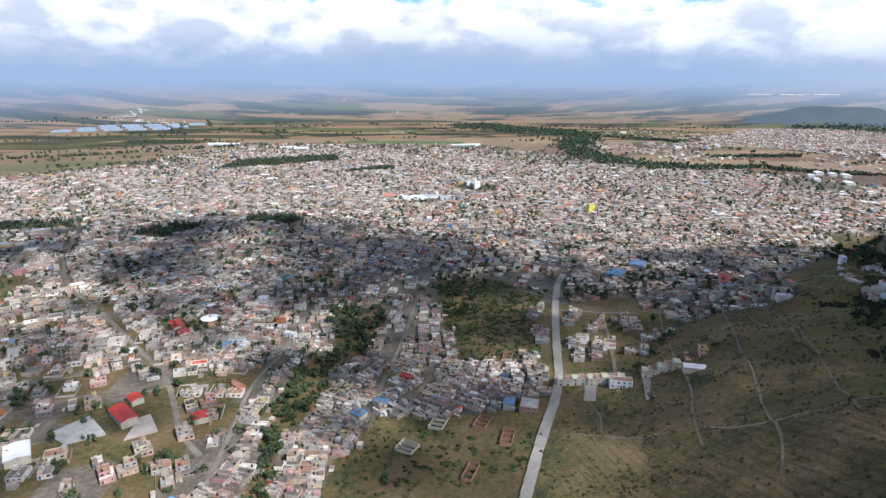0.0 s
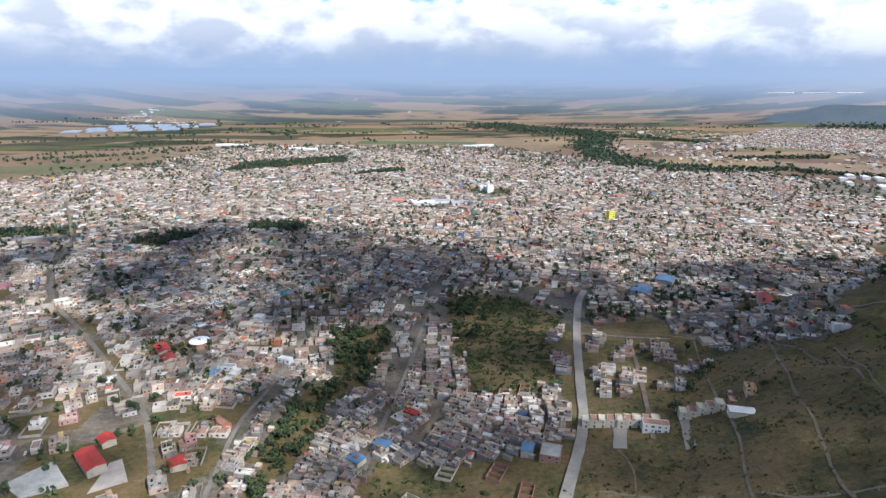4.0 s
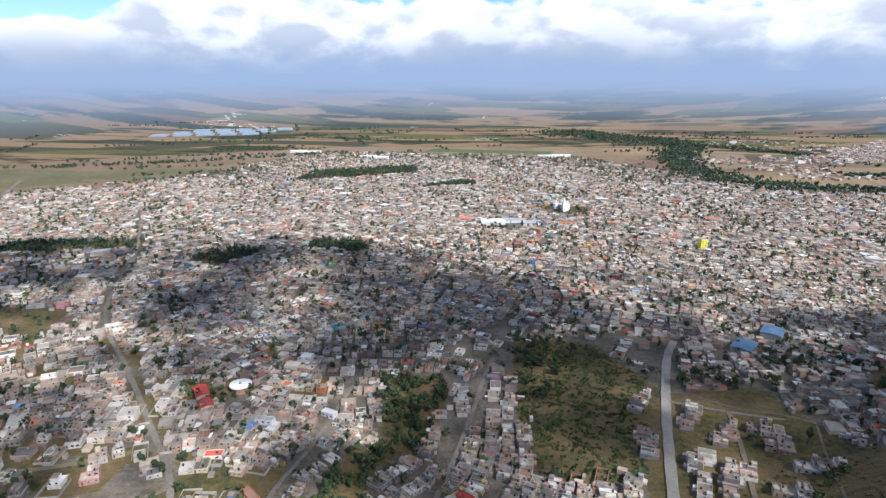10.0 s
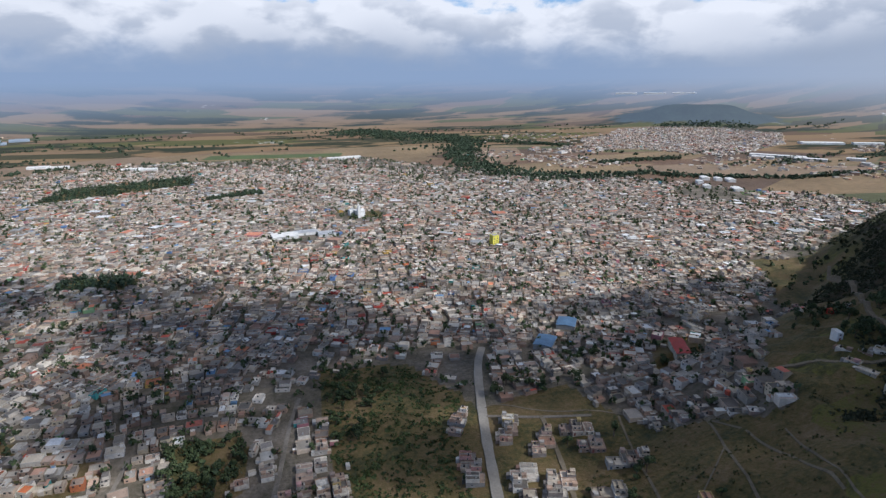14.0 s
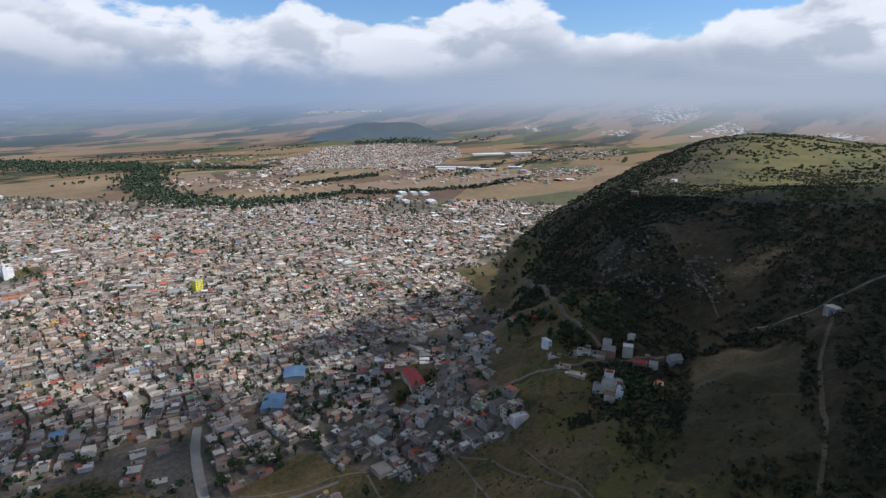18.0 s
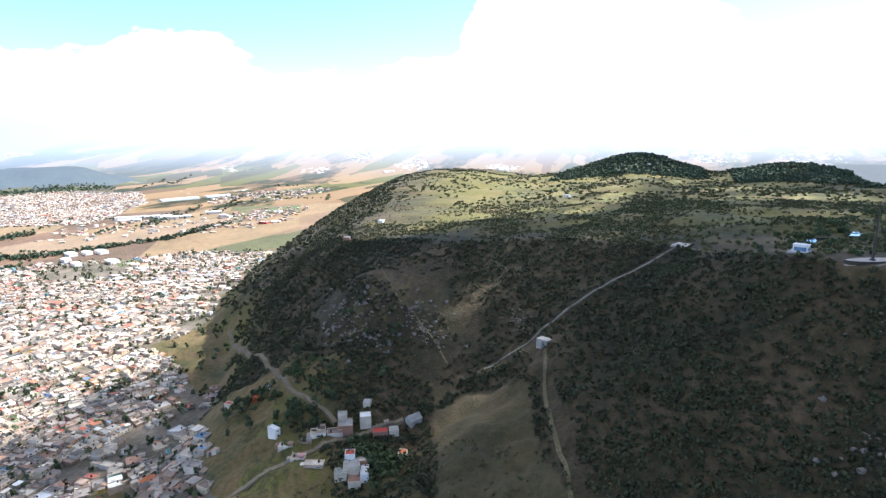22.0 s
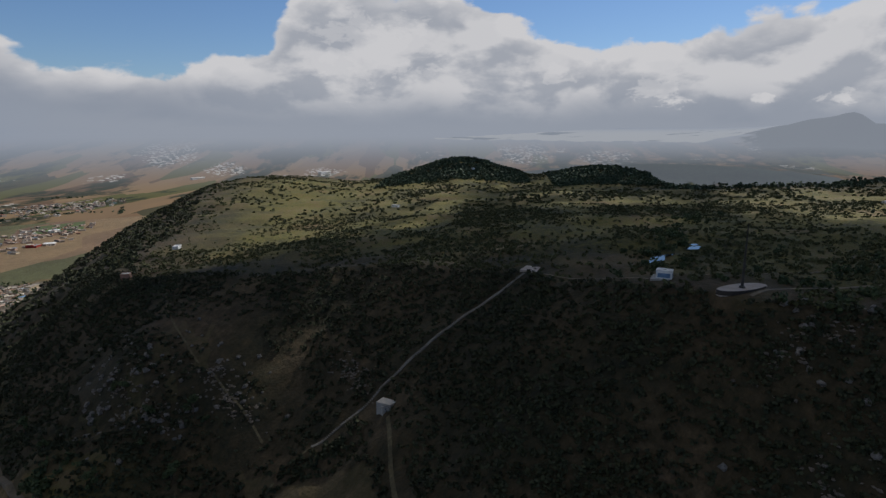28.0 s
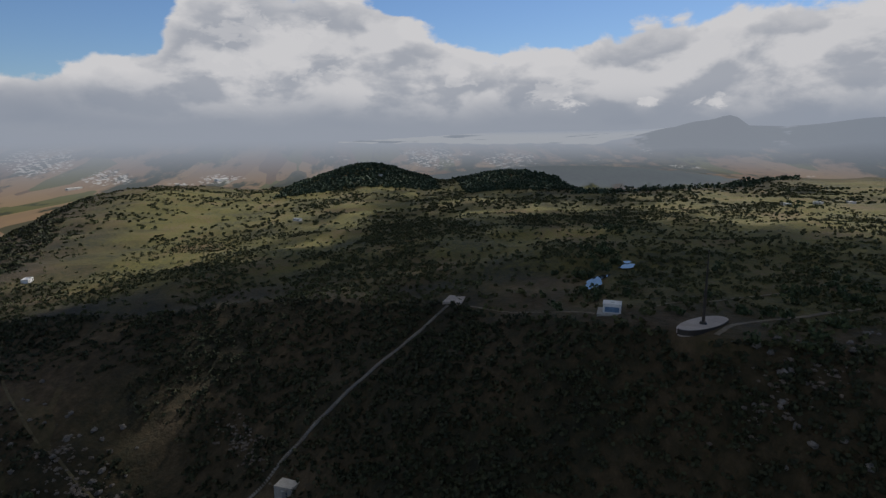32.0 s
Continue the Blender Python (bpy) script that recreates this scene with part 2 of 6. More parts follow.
M_SHEET = plain("zinc sheet roof", (0.55, 0.56, 0.57), 0.45, 0.2, large=0.05)
M_BRICK = plain("raw red brick", (0.36, 0.20, 0.14), 0.95)
M_STREET = plain("dusty street", (0.235, 0.205, 0.17), 0.95, depth=0.35, large=0.08, small=0.7)
M_ASPHALT = plain("worn pale asphalt", (0.32, 0.29, 0.25), 0.95, depth=0.25, large=0.06, small=0.7)
M_DIRT = plain("dirt track", (0.21, 0.17, 0.115), 1.0, depth=0.35, large=0.08, small=0.6, bump=(1.2, 0.4, 0.3))
M_STONE = plain("volcanic rock", (0.22, 0.20, 0.175), 0.95, depth=0.5, large=0.4, small=2.5, bump=(1.5, 0.8, 0.4))
M_BARK = plain("bark", (0.12, 0.09, 0.065), 0.95, bump=(6.0, 0.6, 0.05))
M_PLASTIC = plain("white greenhouse film", (0.30, 0.36, 0.42), 0.4, depth=0.15, large=0.02, small=0.3)
M_EARTH = plain("grassy earth track", (0.14, 0.115, 0.06), 1.0, depth=0.45, large=0.1, small=0.7, bump=(1.2, 0.5, 0.3))
M_STAIR = plain("weathered concrete steps", (0.26, 0.24, 0.21), 0.95, depth=0.4)
M_PLAZA = plain("pale paving", (0.46, 0.40, 0.345), 0.9, depth=0.2)


def cloud_material():
    """Thin vapour: each skin lets part of the light through."""
    m = bpy.data.materials.new("cloud vapour")
    m.use_nodes = True
    k = Nodes(m.node_tree)
    where = k.add("ShaderNodeNewGeometry").outputs["Position"]
    white = k.add("ShaderNodeBsdfDiffuse")
    k.put(white.inputs[0], k.mix(k.noise(where, 0.01), (0.85, 0.86, 0.88), (0.95, 0.95, 0.95)))
    clear = k.add("ShaderNodeBsdfTransparent")
    both = k.add("ShaderNodeMixShader")
    k.put(both.inputs[0], 0.26)
    k.put(both.inputs[1], clear.outputs[0])
    k.put(both.inputs[2], white.outputs[0])
    out = k.add("ShaderNodeOutputMaterial")
    k.put(out.inputs[0], both.outputs[0])
    return m


M_CLOUD = cloud_material()


def leaf_material(name, a, b):
    def build(k, w):
        r = k.add("ShaderNodeNewGeometry").outputs["Random Per Island"]
        c = k.mix(r, a, b)
        return worn(k, w, c, 0.03, 0.5, 0.3)
    return material(name, build, 0.85)


M_LEAF = leaf_material("broad leaves", (0.032, 0.055, 0.02), (0.085, 0.115, 0.04))
M_SCRUB = leaf_material("thorn scrub leaves", (0.055, 0.066, 0.022), (0.115, 0.12, 0.042))
M_WEED = leaf_material("green weeds", (0.04, 0.068, 0.018), (0.085, 0.115, 0.033))
# darker than M_SCRUB: dense growth, and the slope's shade put into the leaves
M_THICKET = leaf_material("dense dark thicket leaves", (0.024, 0.033, 0.013), (0.055, 0.062, 0.023))
M_FAR = leaf_material("dark far foliage", (0.035, 0.065, 0.035), (0.075, 0.11, 0.055))


def water_material(name, colour, rough):
    def build(k, w):
        return k.mix(k.noise(w, 0.02), colour, tuple(c * 0.8 for c in colour))
    return material(name, build, rough, bump=(0.8, 0.05, 0.05))


M_WATER = water_material("still pond water", (0.03, 0.035, 0.035), 0.06)



def ground_material():
    def build(k, w):
        flat = k.vmath("MULTIPLY", w, (1.0, 1.0, 0.0))
        town = k.add("ShaderNodeAttribute", attribute_name="town").outputs["Fac"]
        field = k.add("ShaderNodeAttribute", attribute_name="field").outputs["Fac"]
        hill = k.add("ShaderNodeAttribute", attribute_name="hill").outputs["Fac"]
        bare = k.add("ShaderNodeAttribute", attribute_name="bare").outputs["Fac"]
        # rough grass of vacant lots
        n1, n2 = k.noise(flat, 0.022, 5.0, 0.6), k.noise(flat, 0.22, 7.0, 0.72)
        mixn = k.math("ADD", k.math("MULTIPLY", n1, 0.5), k.math("MULTIPLY", n2, 0.5))
        grass = k.ramp(mixn, [(0.37, (0.028, 0.036, 0.012)), (0.45, (0.068, 0.060, 0.018)), (0.5, (0.112, 0.084, 0.028)), (0.56, (0.140, 0.096, 0.042)), (0.66, (0.20, 0.14, 0.075))])
        # old plough rows
        rows = k.add("ShaderNodeTexWave", wave_type="BANDS", bands_direction="X")
        spin = k.add("ShaderNodeMapping")
        k.put(spin.inputs["Vector"], flat)
        spin.inputs["Rotation"].default_value = (0, 0, radians(-14))
        k.put(rows.inputs["Vector"], spin.outputs[0])
        k.put(rows.inputs["Scale"], 0.055)
        k.put(rows.inputs["Distortion"], 1.6)
        k.put(rows.inputs["Detail Scale"], 0.35)
        ploughed = k.add("ShaderNodeAttribute", attribute_name="ploughed").outputs["Fac"]
        rowed = k.math("MULTIPLY", k.span(rows.outputs["Fac"], 0.55, 0.95), k.math("MULTIPLY", ploughed, k.span(n2, 0.4, 0.6)))
        grass = k.mix(k.math("MULTIPLY", rowed, 0.7), grass, (0.045, 0.035, 0.018))
        # dry grass and bare soil on the mesa
        h1, h2 = k.noise(flat, 0.013, 5.0, 0.6), k.noise(flat, 0.18, 7.0, 0.74)
        mixh = k.math("ADD", k.math("MULTIPLY", h1, 0.5), k.math("MULTIPLY", h2, 0.5))
        scrub = k.ramp(mixh, [(0.37, (0.03, 0.032, 0.010)), (0.45, (0.085, 0.08, 0.02)), (0.51, (0.135, 0.124, 0.024)), (0.57, (0.135, 0.10, 0.035)), (0.67, (0.19, 0.13, 0.065))])
        # slope undergrowth soil, darkened further so the flank's shade is in its colour
        thick = k.add("ShaderNodeAttribute", attribute_name="thicket_shade").outputs["Fac"]
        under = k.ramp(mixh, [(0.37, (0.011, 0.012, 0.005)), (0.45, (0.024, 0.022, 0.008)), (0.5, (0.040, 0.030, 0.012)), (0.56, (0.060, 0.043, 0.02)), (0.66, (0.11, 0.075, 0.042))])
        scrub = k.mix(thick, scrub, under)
        # strip fields on the plain
        turn = k.add("ShaderNodeMapping")
        k.put(turn.inputs["Vector"], flat)
        turn.inputs["Rotation"].default_value = (0, 0, radians(24))
        turn.inputs["Scale"].default_value = (1 / 620, 1 / 190, 1)
        v = k.add("ShaderNodeTexVoronoi", feature="F1", distance="CHEBYCHEV")
        k.put(v.inputs["Vector"], turn.outputs[0])
        k.put(v.inputs["Scale"], 1.0)
        k.put(v.inputs["Randomness"], 0.75)
        cell = k.add("ShaderNodeSeparateColor")
        k.put(cell.inputs[0], v.outputs["Color"])
        crop = k.ramp(cell.outputs[0], even((0.33, 0.25, 0.15), (0.28, 0.20, 0.13), (0.17, 0.12, 0.085), (0.36, 0.28, 0.17), (0.13, 0.15, 0.07), (0.30, 0.23, 0.14), (0.20, 0.20, 0.10), (0.24, 0.16, 0.11)), True)
        crop = k.mix(1.0, worn(k, flat, crop, 0.006, 0.06, 0.3), (0.76, 0.69, 0.61), "MULTIPLY")
        # dusty yards
        dust = k.ramp(k.math("ADD", k.math("MULTIPLY", n1, 0.5), k.math("MULTIPLY", n2, 0.5)), [(0.36, (0.045, 0.048, 0.024)), (0.46, (0.10, 0.085, 0.06)), (0.54, (0.15, 0.125, 0.095)), (0.66, (0.25, 0.21, 0.17))])
        soil = k.ramp(mixh, [(0.38, (0.03, 0.03, 0.010)), (0.48, (0.054, 0.045, 0.017)), (0.56, (0.080, 0.060, 0.027)), (0.68, (0.12, 0.09, 0.05))])
        edge = k.math("MULTIPLY", k.math("SUBTRACT", n2, 0.5), 0.5)
        c = k.mix(k.span(k.math("ADD", field, edge), 0.4, 0.6), grass, crop)
        c = k.mix(k.span(k.math("ADD", hill, edge), 0.35, 0.65), c, scrub)
        c = k.mix(k.span(k.math("ADD", town, edge), 0.4, 0.6), c, dust)
        return k.mix(k.span(k.math("ADD", bare, edge), 0.4, 0.7), c, soil)
    return material("ground", build, 1.0, bump=(0.45, 0.9, 1.2))


M_GROUND = ground_material()
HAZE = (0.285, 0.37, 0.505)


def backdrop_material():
    """Far fields with haze painted in as glow, the farther the paler."""
    m = bpy.data.materials.new("hazy distance")
    m.use_nodes = True
    k = Nodes(m.node_tree)
    where = k.add("ShaderNodeNewGeometry").outputs["Position"]
    flat = k.vmath("MULTIPLY", where, (1.0, 1.0, 0.0))
    turn = k.add("ShaderNodeMapping")
    k.put(turn.inputs["Vector"], flat)
    turn.inputs["Rotation"].default_value = (0, 0, radians(15))
    turn.inputs["Scale"].default_value = (1 / 620, 1 / 150, 1)
    v = k.add("ShaderNodeTexVoronoi", feature="F1", distance="CHEBYCHEV")
    k.put(v.inputs["Vector"], turn.outputs[0])
    k.put(v.inputs["Scale"], 1.0)
    cell = k.add("ShaderNodeSeparateColor")
    k.put(cell.inputs[0], v.outputs["Color"])
    crop = k.ramp(cell.outputs[0], even((0.36, 0.26, 0.17), (0.12, 0.12, 0.085), (0.31, 0.22, 0.15), (0.17, 0.18, 0.09), (0.38, 0.28, 0.18), (0.22, 0.16, 0.12), (0.34, 0.25, 0.17)), True)
    # stretched dark patches: far woods, with cloud shade painted in among them
    crop = k.mix(k.span(k.noise(k.vmath("MULTIPLY", flat, (0.6, 1.6, 0.0)), 0.0022, 7.0, 0.68), 0.50, 0.58), crop, (0.07, 0.085, 0.065))
    crop = k.mix(1.0, crop, (0.64, 0.61, 0.57), "MULTIPLY")
    # specks of far villages
    speck = k.add("ShaderNodeTexVoronoi", feature="F1")
    k.put(speck.inputs["Vector"], flat)
    k.put(speck.inputs["Scale"], 0.06)
    tone = k.add("ShaderNodeSeparateColor")
    k.put(tone.inputs[0], speck.outputs["Color"])
    village = k.add("ShaderNodeAttribute", attribute_name="village").outputs["Fac"]
    zone = k.math("MAXIMUM", k.span(k.noise(flat, 0.0024, 3.0), 0.65, 0.70), k.span(k.math("ADD", village, k.math("MULTIPLY", k.math("SUBTRACT", k.noise(flat, 0.008, 4.0), 0.5), 1.2)), 0.35, 0.6))
    built = k.math("MULTIPLY", zone, k.span(tone.outputs[0], 0.70, 0.76))
    crop = k.mix(built, crop, (0.50, 0.48, 0.45))
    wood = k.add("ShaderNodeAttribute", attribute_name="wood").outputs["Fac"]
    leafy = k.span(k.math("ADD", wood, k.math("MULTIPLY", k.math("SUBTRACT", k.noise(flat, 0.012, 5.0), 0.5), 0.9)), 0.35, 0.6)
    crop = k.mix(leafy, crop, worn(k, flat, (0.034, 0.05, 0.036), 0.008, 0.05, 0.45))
    # painted haze: the glow's share grows with distance; wooded hills keep a set range
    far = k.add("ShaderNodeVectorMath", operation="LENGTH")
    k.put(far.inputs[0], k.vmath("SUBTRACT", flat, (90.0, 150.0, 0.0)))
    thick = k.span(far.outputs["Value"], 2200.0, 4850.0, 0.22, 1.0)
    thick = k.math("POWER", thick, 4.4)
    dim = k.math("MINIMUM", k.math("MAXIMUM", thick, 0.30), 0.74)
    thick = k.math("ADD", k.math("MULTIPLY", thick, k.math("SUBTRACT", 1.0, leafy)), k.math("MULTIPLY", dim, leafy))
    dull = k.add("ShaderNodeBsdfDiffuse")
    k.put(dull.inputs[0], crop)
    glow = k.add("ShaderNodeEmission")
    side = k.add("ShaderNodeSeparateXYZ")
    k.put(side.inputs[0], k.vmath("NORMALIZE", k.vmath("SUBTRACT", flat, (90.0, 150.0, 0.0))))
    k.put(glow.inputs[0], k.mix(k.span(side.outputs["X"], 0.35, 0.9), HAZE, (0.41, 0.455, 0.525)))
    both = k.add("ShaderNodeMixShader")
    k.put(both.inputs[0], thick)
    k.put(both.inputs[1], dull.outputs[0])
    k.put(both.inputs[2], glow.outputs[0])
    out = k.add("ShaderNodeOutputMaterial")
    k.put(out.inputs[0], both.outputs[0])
    return m


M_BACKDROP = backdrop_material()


def lake_material():
    """Far water, its pale veil of haze painted on as emission."""
    m = bpy.data.materials.new("hazy lake water")
    m.use_nodes = True
    k = Nodes(m.node_tree)
    where = k.add("ShaderNodeNewGeometry").outputs["Position"]
    gloss = k.add("ShaderNodeBsdfPrincipled")
    k.put(gloss.inputs["Base Color"], k.mix(k.noise(where, 0.004), (0.16, 0.19, 0.22), (0.22, 0.25, 0.28)))
    k.put(gloss.inputs["Roughness"], 0.25)
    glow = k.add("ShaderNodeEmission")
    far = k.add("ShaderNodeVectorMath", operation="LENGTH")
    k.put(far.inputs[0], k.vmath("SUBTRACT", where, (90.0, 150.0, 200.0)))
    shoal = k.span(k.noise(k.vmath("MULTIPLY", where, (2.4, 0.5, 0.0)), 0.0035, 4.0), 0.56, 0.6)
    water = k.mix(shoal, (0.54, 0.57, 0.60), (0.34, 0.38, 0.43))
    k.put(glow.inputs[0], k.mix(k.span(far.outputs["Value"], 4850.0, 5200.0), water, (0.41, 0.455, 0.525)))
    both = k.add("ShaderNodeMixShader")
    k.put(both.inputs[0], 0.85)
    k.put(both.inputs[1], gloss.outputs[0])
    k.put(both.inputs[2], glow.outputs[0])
    out = k.add("ShaderNodeOutputMaterial")
    k.put(out.inputs[0], both.outputs[0])
    return m


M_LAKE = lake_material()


# ---- shape of the land ----
UNIT = 1.5  # metres to one unit of the plan below

FOOT = np.array([(150, -950), (60, -400), (50, 0), (75, 140), (95, 230), (130, 310), (190, 400), (265, 428), (333, 449), (406, 500), (460, 565), (540, 620), (680, 660), (820, 700), (1000, 740), (1200, 740), (1450, 520), (1420, 150), (1250, -80), (1060, -170), (1080, -250), (1250, -420), (1250, -700), (1000, -1000)], float)
RIM = np.array([(330, -860), (300, -300), (255, 0), (262, 70), (276, 108), (300, 135), (361, 170), (400, 250), (437, 402), (500, 425), (600, 450), (760, 520), (900, 560), (1050, 600), (1180, 450), (1160, 200), (1090, 40), (1010, -60), (840, -75), (880, -180), (870, -240), (1000, -380), (1050, -490), (950, -800), (700, -950)], float)


def inside(poly, x, y):
    """Which of the points lie in the closed outline."""
    poly = np.asarray(poly, float)
    x, y = np.asarray(x, float), np.asarray(y, float)
    hit = np.zeros(x.shape, bool)
    for (ax, ay), (bx, by) in zip(poly, np.roll(poly, -1, 0)):
        if ay == by:
            continue
        cut = (ay > y) != (by > y)
        hit ^= cut & (x < (bx - ax) * (y - ay) / (by - ay) + ax)
    return hit


def off(line, x, y, closed=False):
    """The distance of the points from a line of corners."""
    line = np.asarray(line, float)
    x, y = np.asarray(x, float), np.asarray(y, float)
    best = np.full(x.shape, 1e9)
    ends = zip(line, np.roll(line, -1, 0)) if closed else zip(line[:-1], line[1:])
    for (ax, ay), (bx, by) in ends:
        dx, dy = bx - ax, by - ay
        s = np.clip(((x - ax) * dx + (y - ay) * dy) / (dx * dx + dy * dy), 0, 1)
        best = np.minimum(best, np.hypot(x - ax - s * dx, y - ay - s * dy))
    return best


def smooth(v, a, b):
    s = np.clip((v - a) / (b - a), 0, 1)
    return s * s * (3 - 2 * s)


def wave(x, y, size, seed):
    """Soft rolling noise, about -1 to 1."""
    r = np.random.RandomState(seed)
    out = 0
    for n in range(5):
        a, ph = r.uniform(0, 6.283), r.uniform(0, 6.283)
        f = 6.283 / size * r.uniform(0.6, 1.9)
        out = out + np.sin(f * (x * math.cos(a) + y * math.sin(a)) + ph + 0.8 * np.sin(f * 0.7 * (y * math.cos(a) - x * math.sin(a)) + ph * 2))
    return out / 3.2


def bump(x, y, cx, cy, sx, sy=None, turn=0.0):
    sy = sy or sx
    c, s = math.cos(radians(turn)), math.sin(radians(turn))
    u, v = (x - cx) * c + (y - cy) * s, (y - cy) * c - (x - cx) * s
    return np.exp(-0.5 * ((u / sx) ** 2 + (v / sy) ** 2))


HILL = 20.0
MEADOW = [(298, 280), (284, 228), (240, 215), (216, 200), (195, 240), (231, 251), (269, 266)]
STAIR_LINE = [(304, 254), (308.5, 246.5), (315.3, 233.2), (325.8, 215.3), (334.2, 202.7), (348, 187), (360, 170)]


def land(x, y):
    """Height of the ground in metres, for arrays of metres."""
    x, y = np.asarray(x, float) / UNIT, np.asarray(y, float) / UNIT
    df, dr = off(FOOT, x, y, True), off(RIM, x, y, True)
    in_foot, in_rim = inside(FOOT, x, y), inside(RIM, x, y)
    top = 138 - 0.11 * np.clip(y - 100, 0, 290) - 0.02 * np.clip(x - 300, 0, 300) - 0.030 * np.clip(x - 420, 0, 520) * (1 - smooth(y, 90, 240)) + 2.0 * wave(x, y, 160, 3) + 1.0 * wave(x, y, 50, 4)
    top = top + 28 * bump(x, y, 1076, 214, 80, 60) + HILL * bump(x, y, 1000, -5, 62, 50) + 4.5 * bump(x, y, 296, 116, 26, 20, 45) + 16 * bump(x, y, 980, 500, 230, 80, 15)
    top = top - 1.2 * np.exp(-0.5 * (off([(354, 115), (368, 104), (395, 82)], x, y) / 9) ** 2)
    toe = 8.0
    part_up = df / (df + dr + 1e-6)
    # the north side swells out, the west side falls straight
    swell = smooth(y, 230, 400)
    part_up = part_up + swell * (1 - (1 - part_up) ** 1.7 - part_up)
    slope = toe + part_up * (1 - 0.4 * np.exp(-df / 16)) * (top - toe) + 3.0 * wave(x, y, 70, 5) * part_up * (1 - part_up) * 4 + 1.5 * wave(x, y, 22, 6) * part_up * (1 - part_up) * 4
    slope = slope - 14 * bump(x, y, 293, 270, 40, 28) + 10 * bump(x, y, 350, 342, 28, 22) - 8 * bump(x, y, 240, 124, 26, 20)
    plain_z = toe * np.exp(-df / 45) + 6 * bump(x, y, 175, 400, 60, 30) - 11 * bump(x, y, -35, 300, 75, 130)
    z = np.where(in_rim, top, np.where(in_foot, slope, plain_z))
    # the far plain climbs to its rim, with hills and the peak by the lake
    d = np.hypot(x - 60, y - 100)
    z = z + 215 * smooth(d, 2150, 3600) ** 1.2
    z = z + 50 * np.clip(1.5 * bump(x, y, 1410, 2090, 130, 85, -33), 0, 1) + 10 * bump(x, y, 1330, 2000, 190, 120, -33) + 3 * wave(x, y, 120, 51) * bump(x, y, 1410, 2090, 160, 110)
    z = z + 40 * bump(x, y, 2250, -200, 300, 140, 80) + 70 * bump(x, y, 2000, -560, 330, 130, 70) + 30 * bump(x, y, 2200, -950, 400, 200, 50)
    z = z + 64 * bump(x, y, 2790, -1500, 58, 56) + 46 * bump(x, y, 2860, -1370, 100, 90) + 34 * bump(x, y, 2850, -1420, 260, 200, -57) + 75 * bump(x, y, 2450, -1980, 260, 200, -50)
    return z * UNIT


def high(x, y):
    return float(land(np.array([x]), np.array([y]))[0])


def highs(points):
    """Heights at a list of places, at one go."""
    p = np.asarray(points, float)
    return land(p[..., 0], p[..., 1])


# ---- plan of the town ----
TOWN = UNIT * np.array([(-100, 180), (-54, 190), (-49, 224), (-38, 251), (-33, 268), (-11, 264), (8, 262), (30, 268), (52, 275), (60, 300), (66, 345), (48, 330), (15, 325), (2, 385), (-4, 468), (55, 462), (84, 395), (112, 398), (136, 398), (148, 366), (164, 334), (196, 309), (208, 313), (218, 345), (240, 372), (262, 385), (275, 432), (336, 446), (412, 500),
        (468, 566), (545, 625), (690, 668), (800, 720), (760, 850), (690, 900), (540, 1100), (300, 1235), (110, 1490), (-210, 1480), (-520, 1500), (-606, 1136), (-748, 960), (-900, 840), (-950, 560), (-640, 480), (-420, 330), (-300, 220), (-230, 150)])
TOWN_EAST = UNIT * np.array([(1020, 1960), (1180, 1960), (1330, 1860), (1420, 1680), (1220, 1440), (905, 1262), (812, 1420), (690, 1533), (760, 1700), (900, 1800)])
GREENS = [UNIT * np.array(g) for g in [
    [(-3, 470), (50, 460), (80, 412), (62, 322), (18, 318), (3, 378)],
    [(-82, 408), (-43, 414), (-38, 383), (-47, 335), (-64, 332), (-72, 367)],
    [(-81, 190), (-82, 213), (-85, 248), (-92, 268), (-84, 298), (-84, 330), (-70, 340), (-61, 332), (-65, 301), (-66, 277), (-71, 262), (-76, 245), (-71, 216), (-70, 190)],
    [(-52, 195), (46, 215), (50, 240), (22, 240), (4, 250), (-11, 263), (-32, 268), (-38, 251), (-49, 224)],
    [(-405, 1060), (-406, 1180), (-225, 1280), (-205, 1190)],
    [(-165, 1030), (-150, 1060), (-90, 1100), (-80, 1070)],
    [(-600, 560), (-508, 600), (-405, 632), (-412, 668), (-531, 640)],
    [(-330, 600), (-285, 580), (-262, 640), (-300, 645)],
    [(-225, 655), (-165, 648), (-155, 682), (-225, 690)],
    [(-420, 400), (-330, 425), (-345, 470), (-470, 450)],
    [(40, 872), (85, 868), (90, 905), (45, 910)],
    [(-180, 235), (-118, 222), (-118, 262), (-165, 278)],
    [(340, 450), (372, 470), (410, 498), (455, 545), (485, 578), (452, 575), (410, 590), (392, 545), (350, 480)],
    [(190, 395), (235, 400), (240, 440), (215, 440)],
]]
MAIN = [(20, 150), (38, 205), (48, 235), (67, 284), (73, 324), (84, 389), (97, 446), (107, 469)]
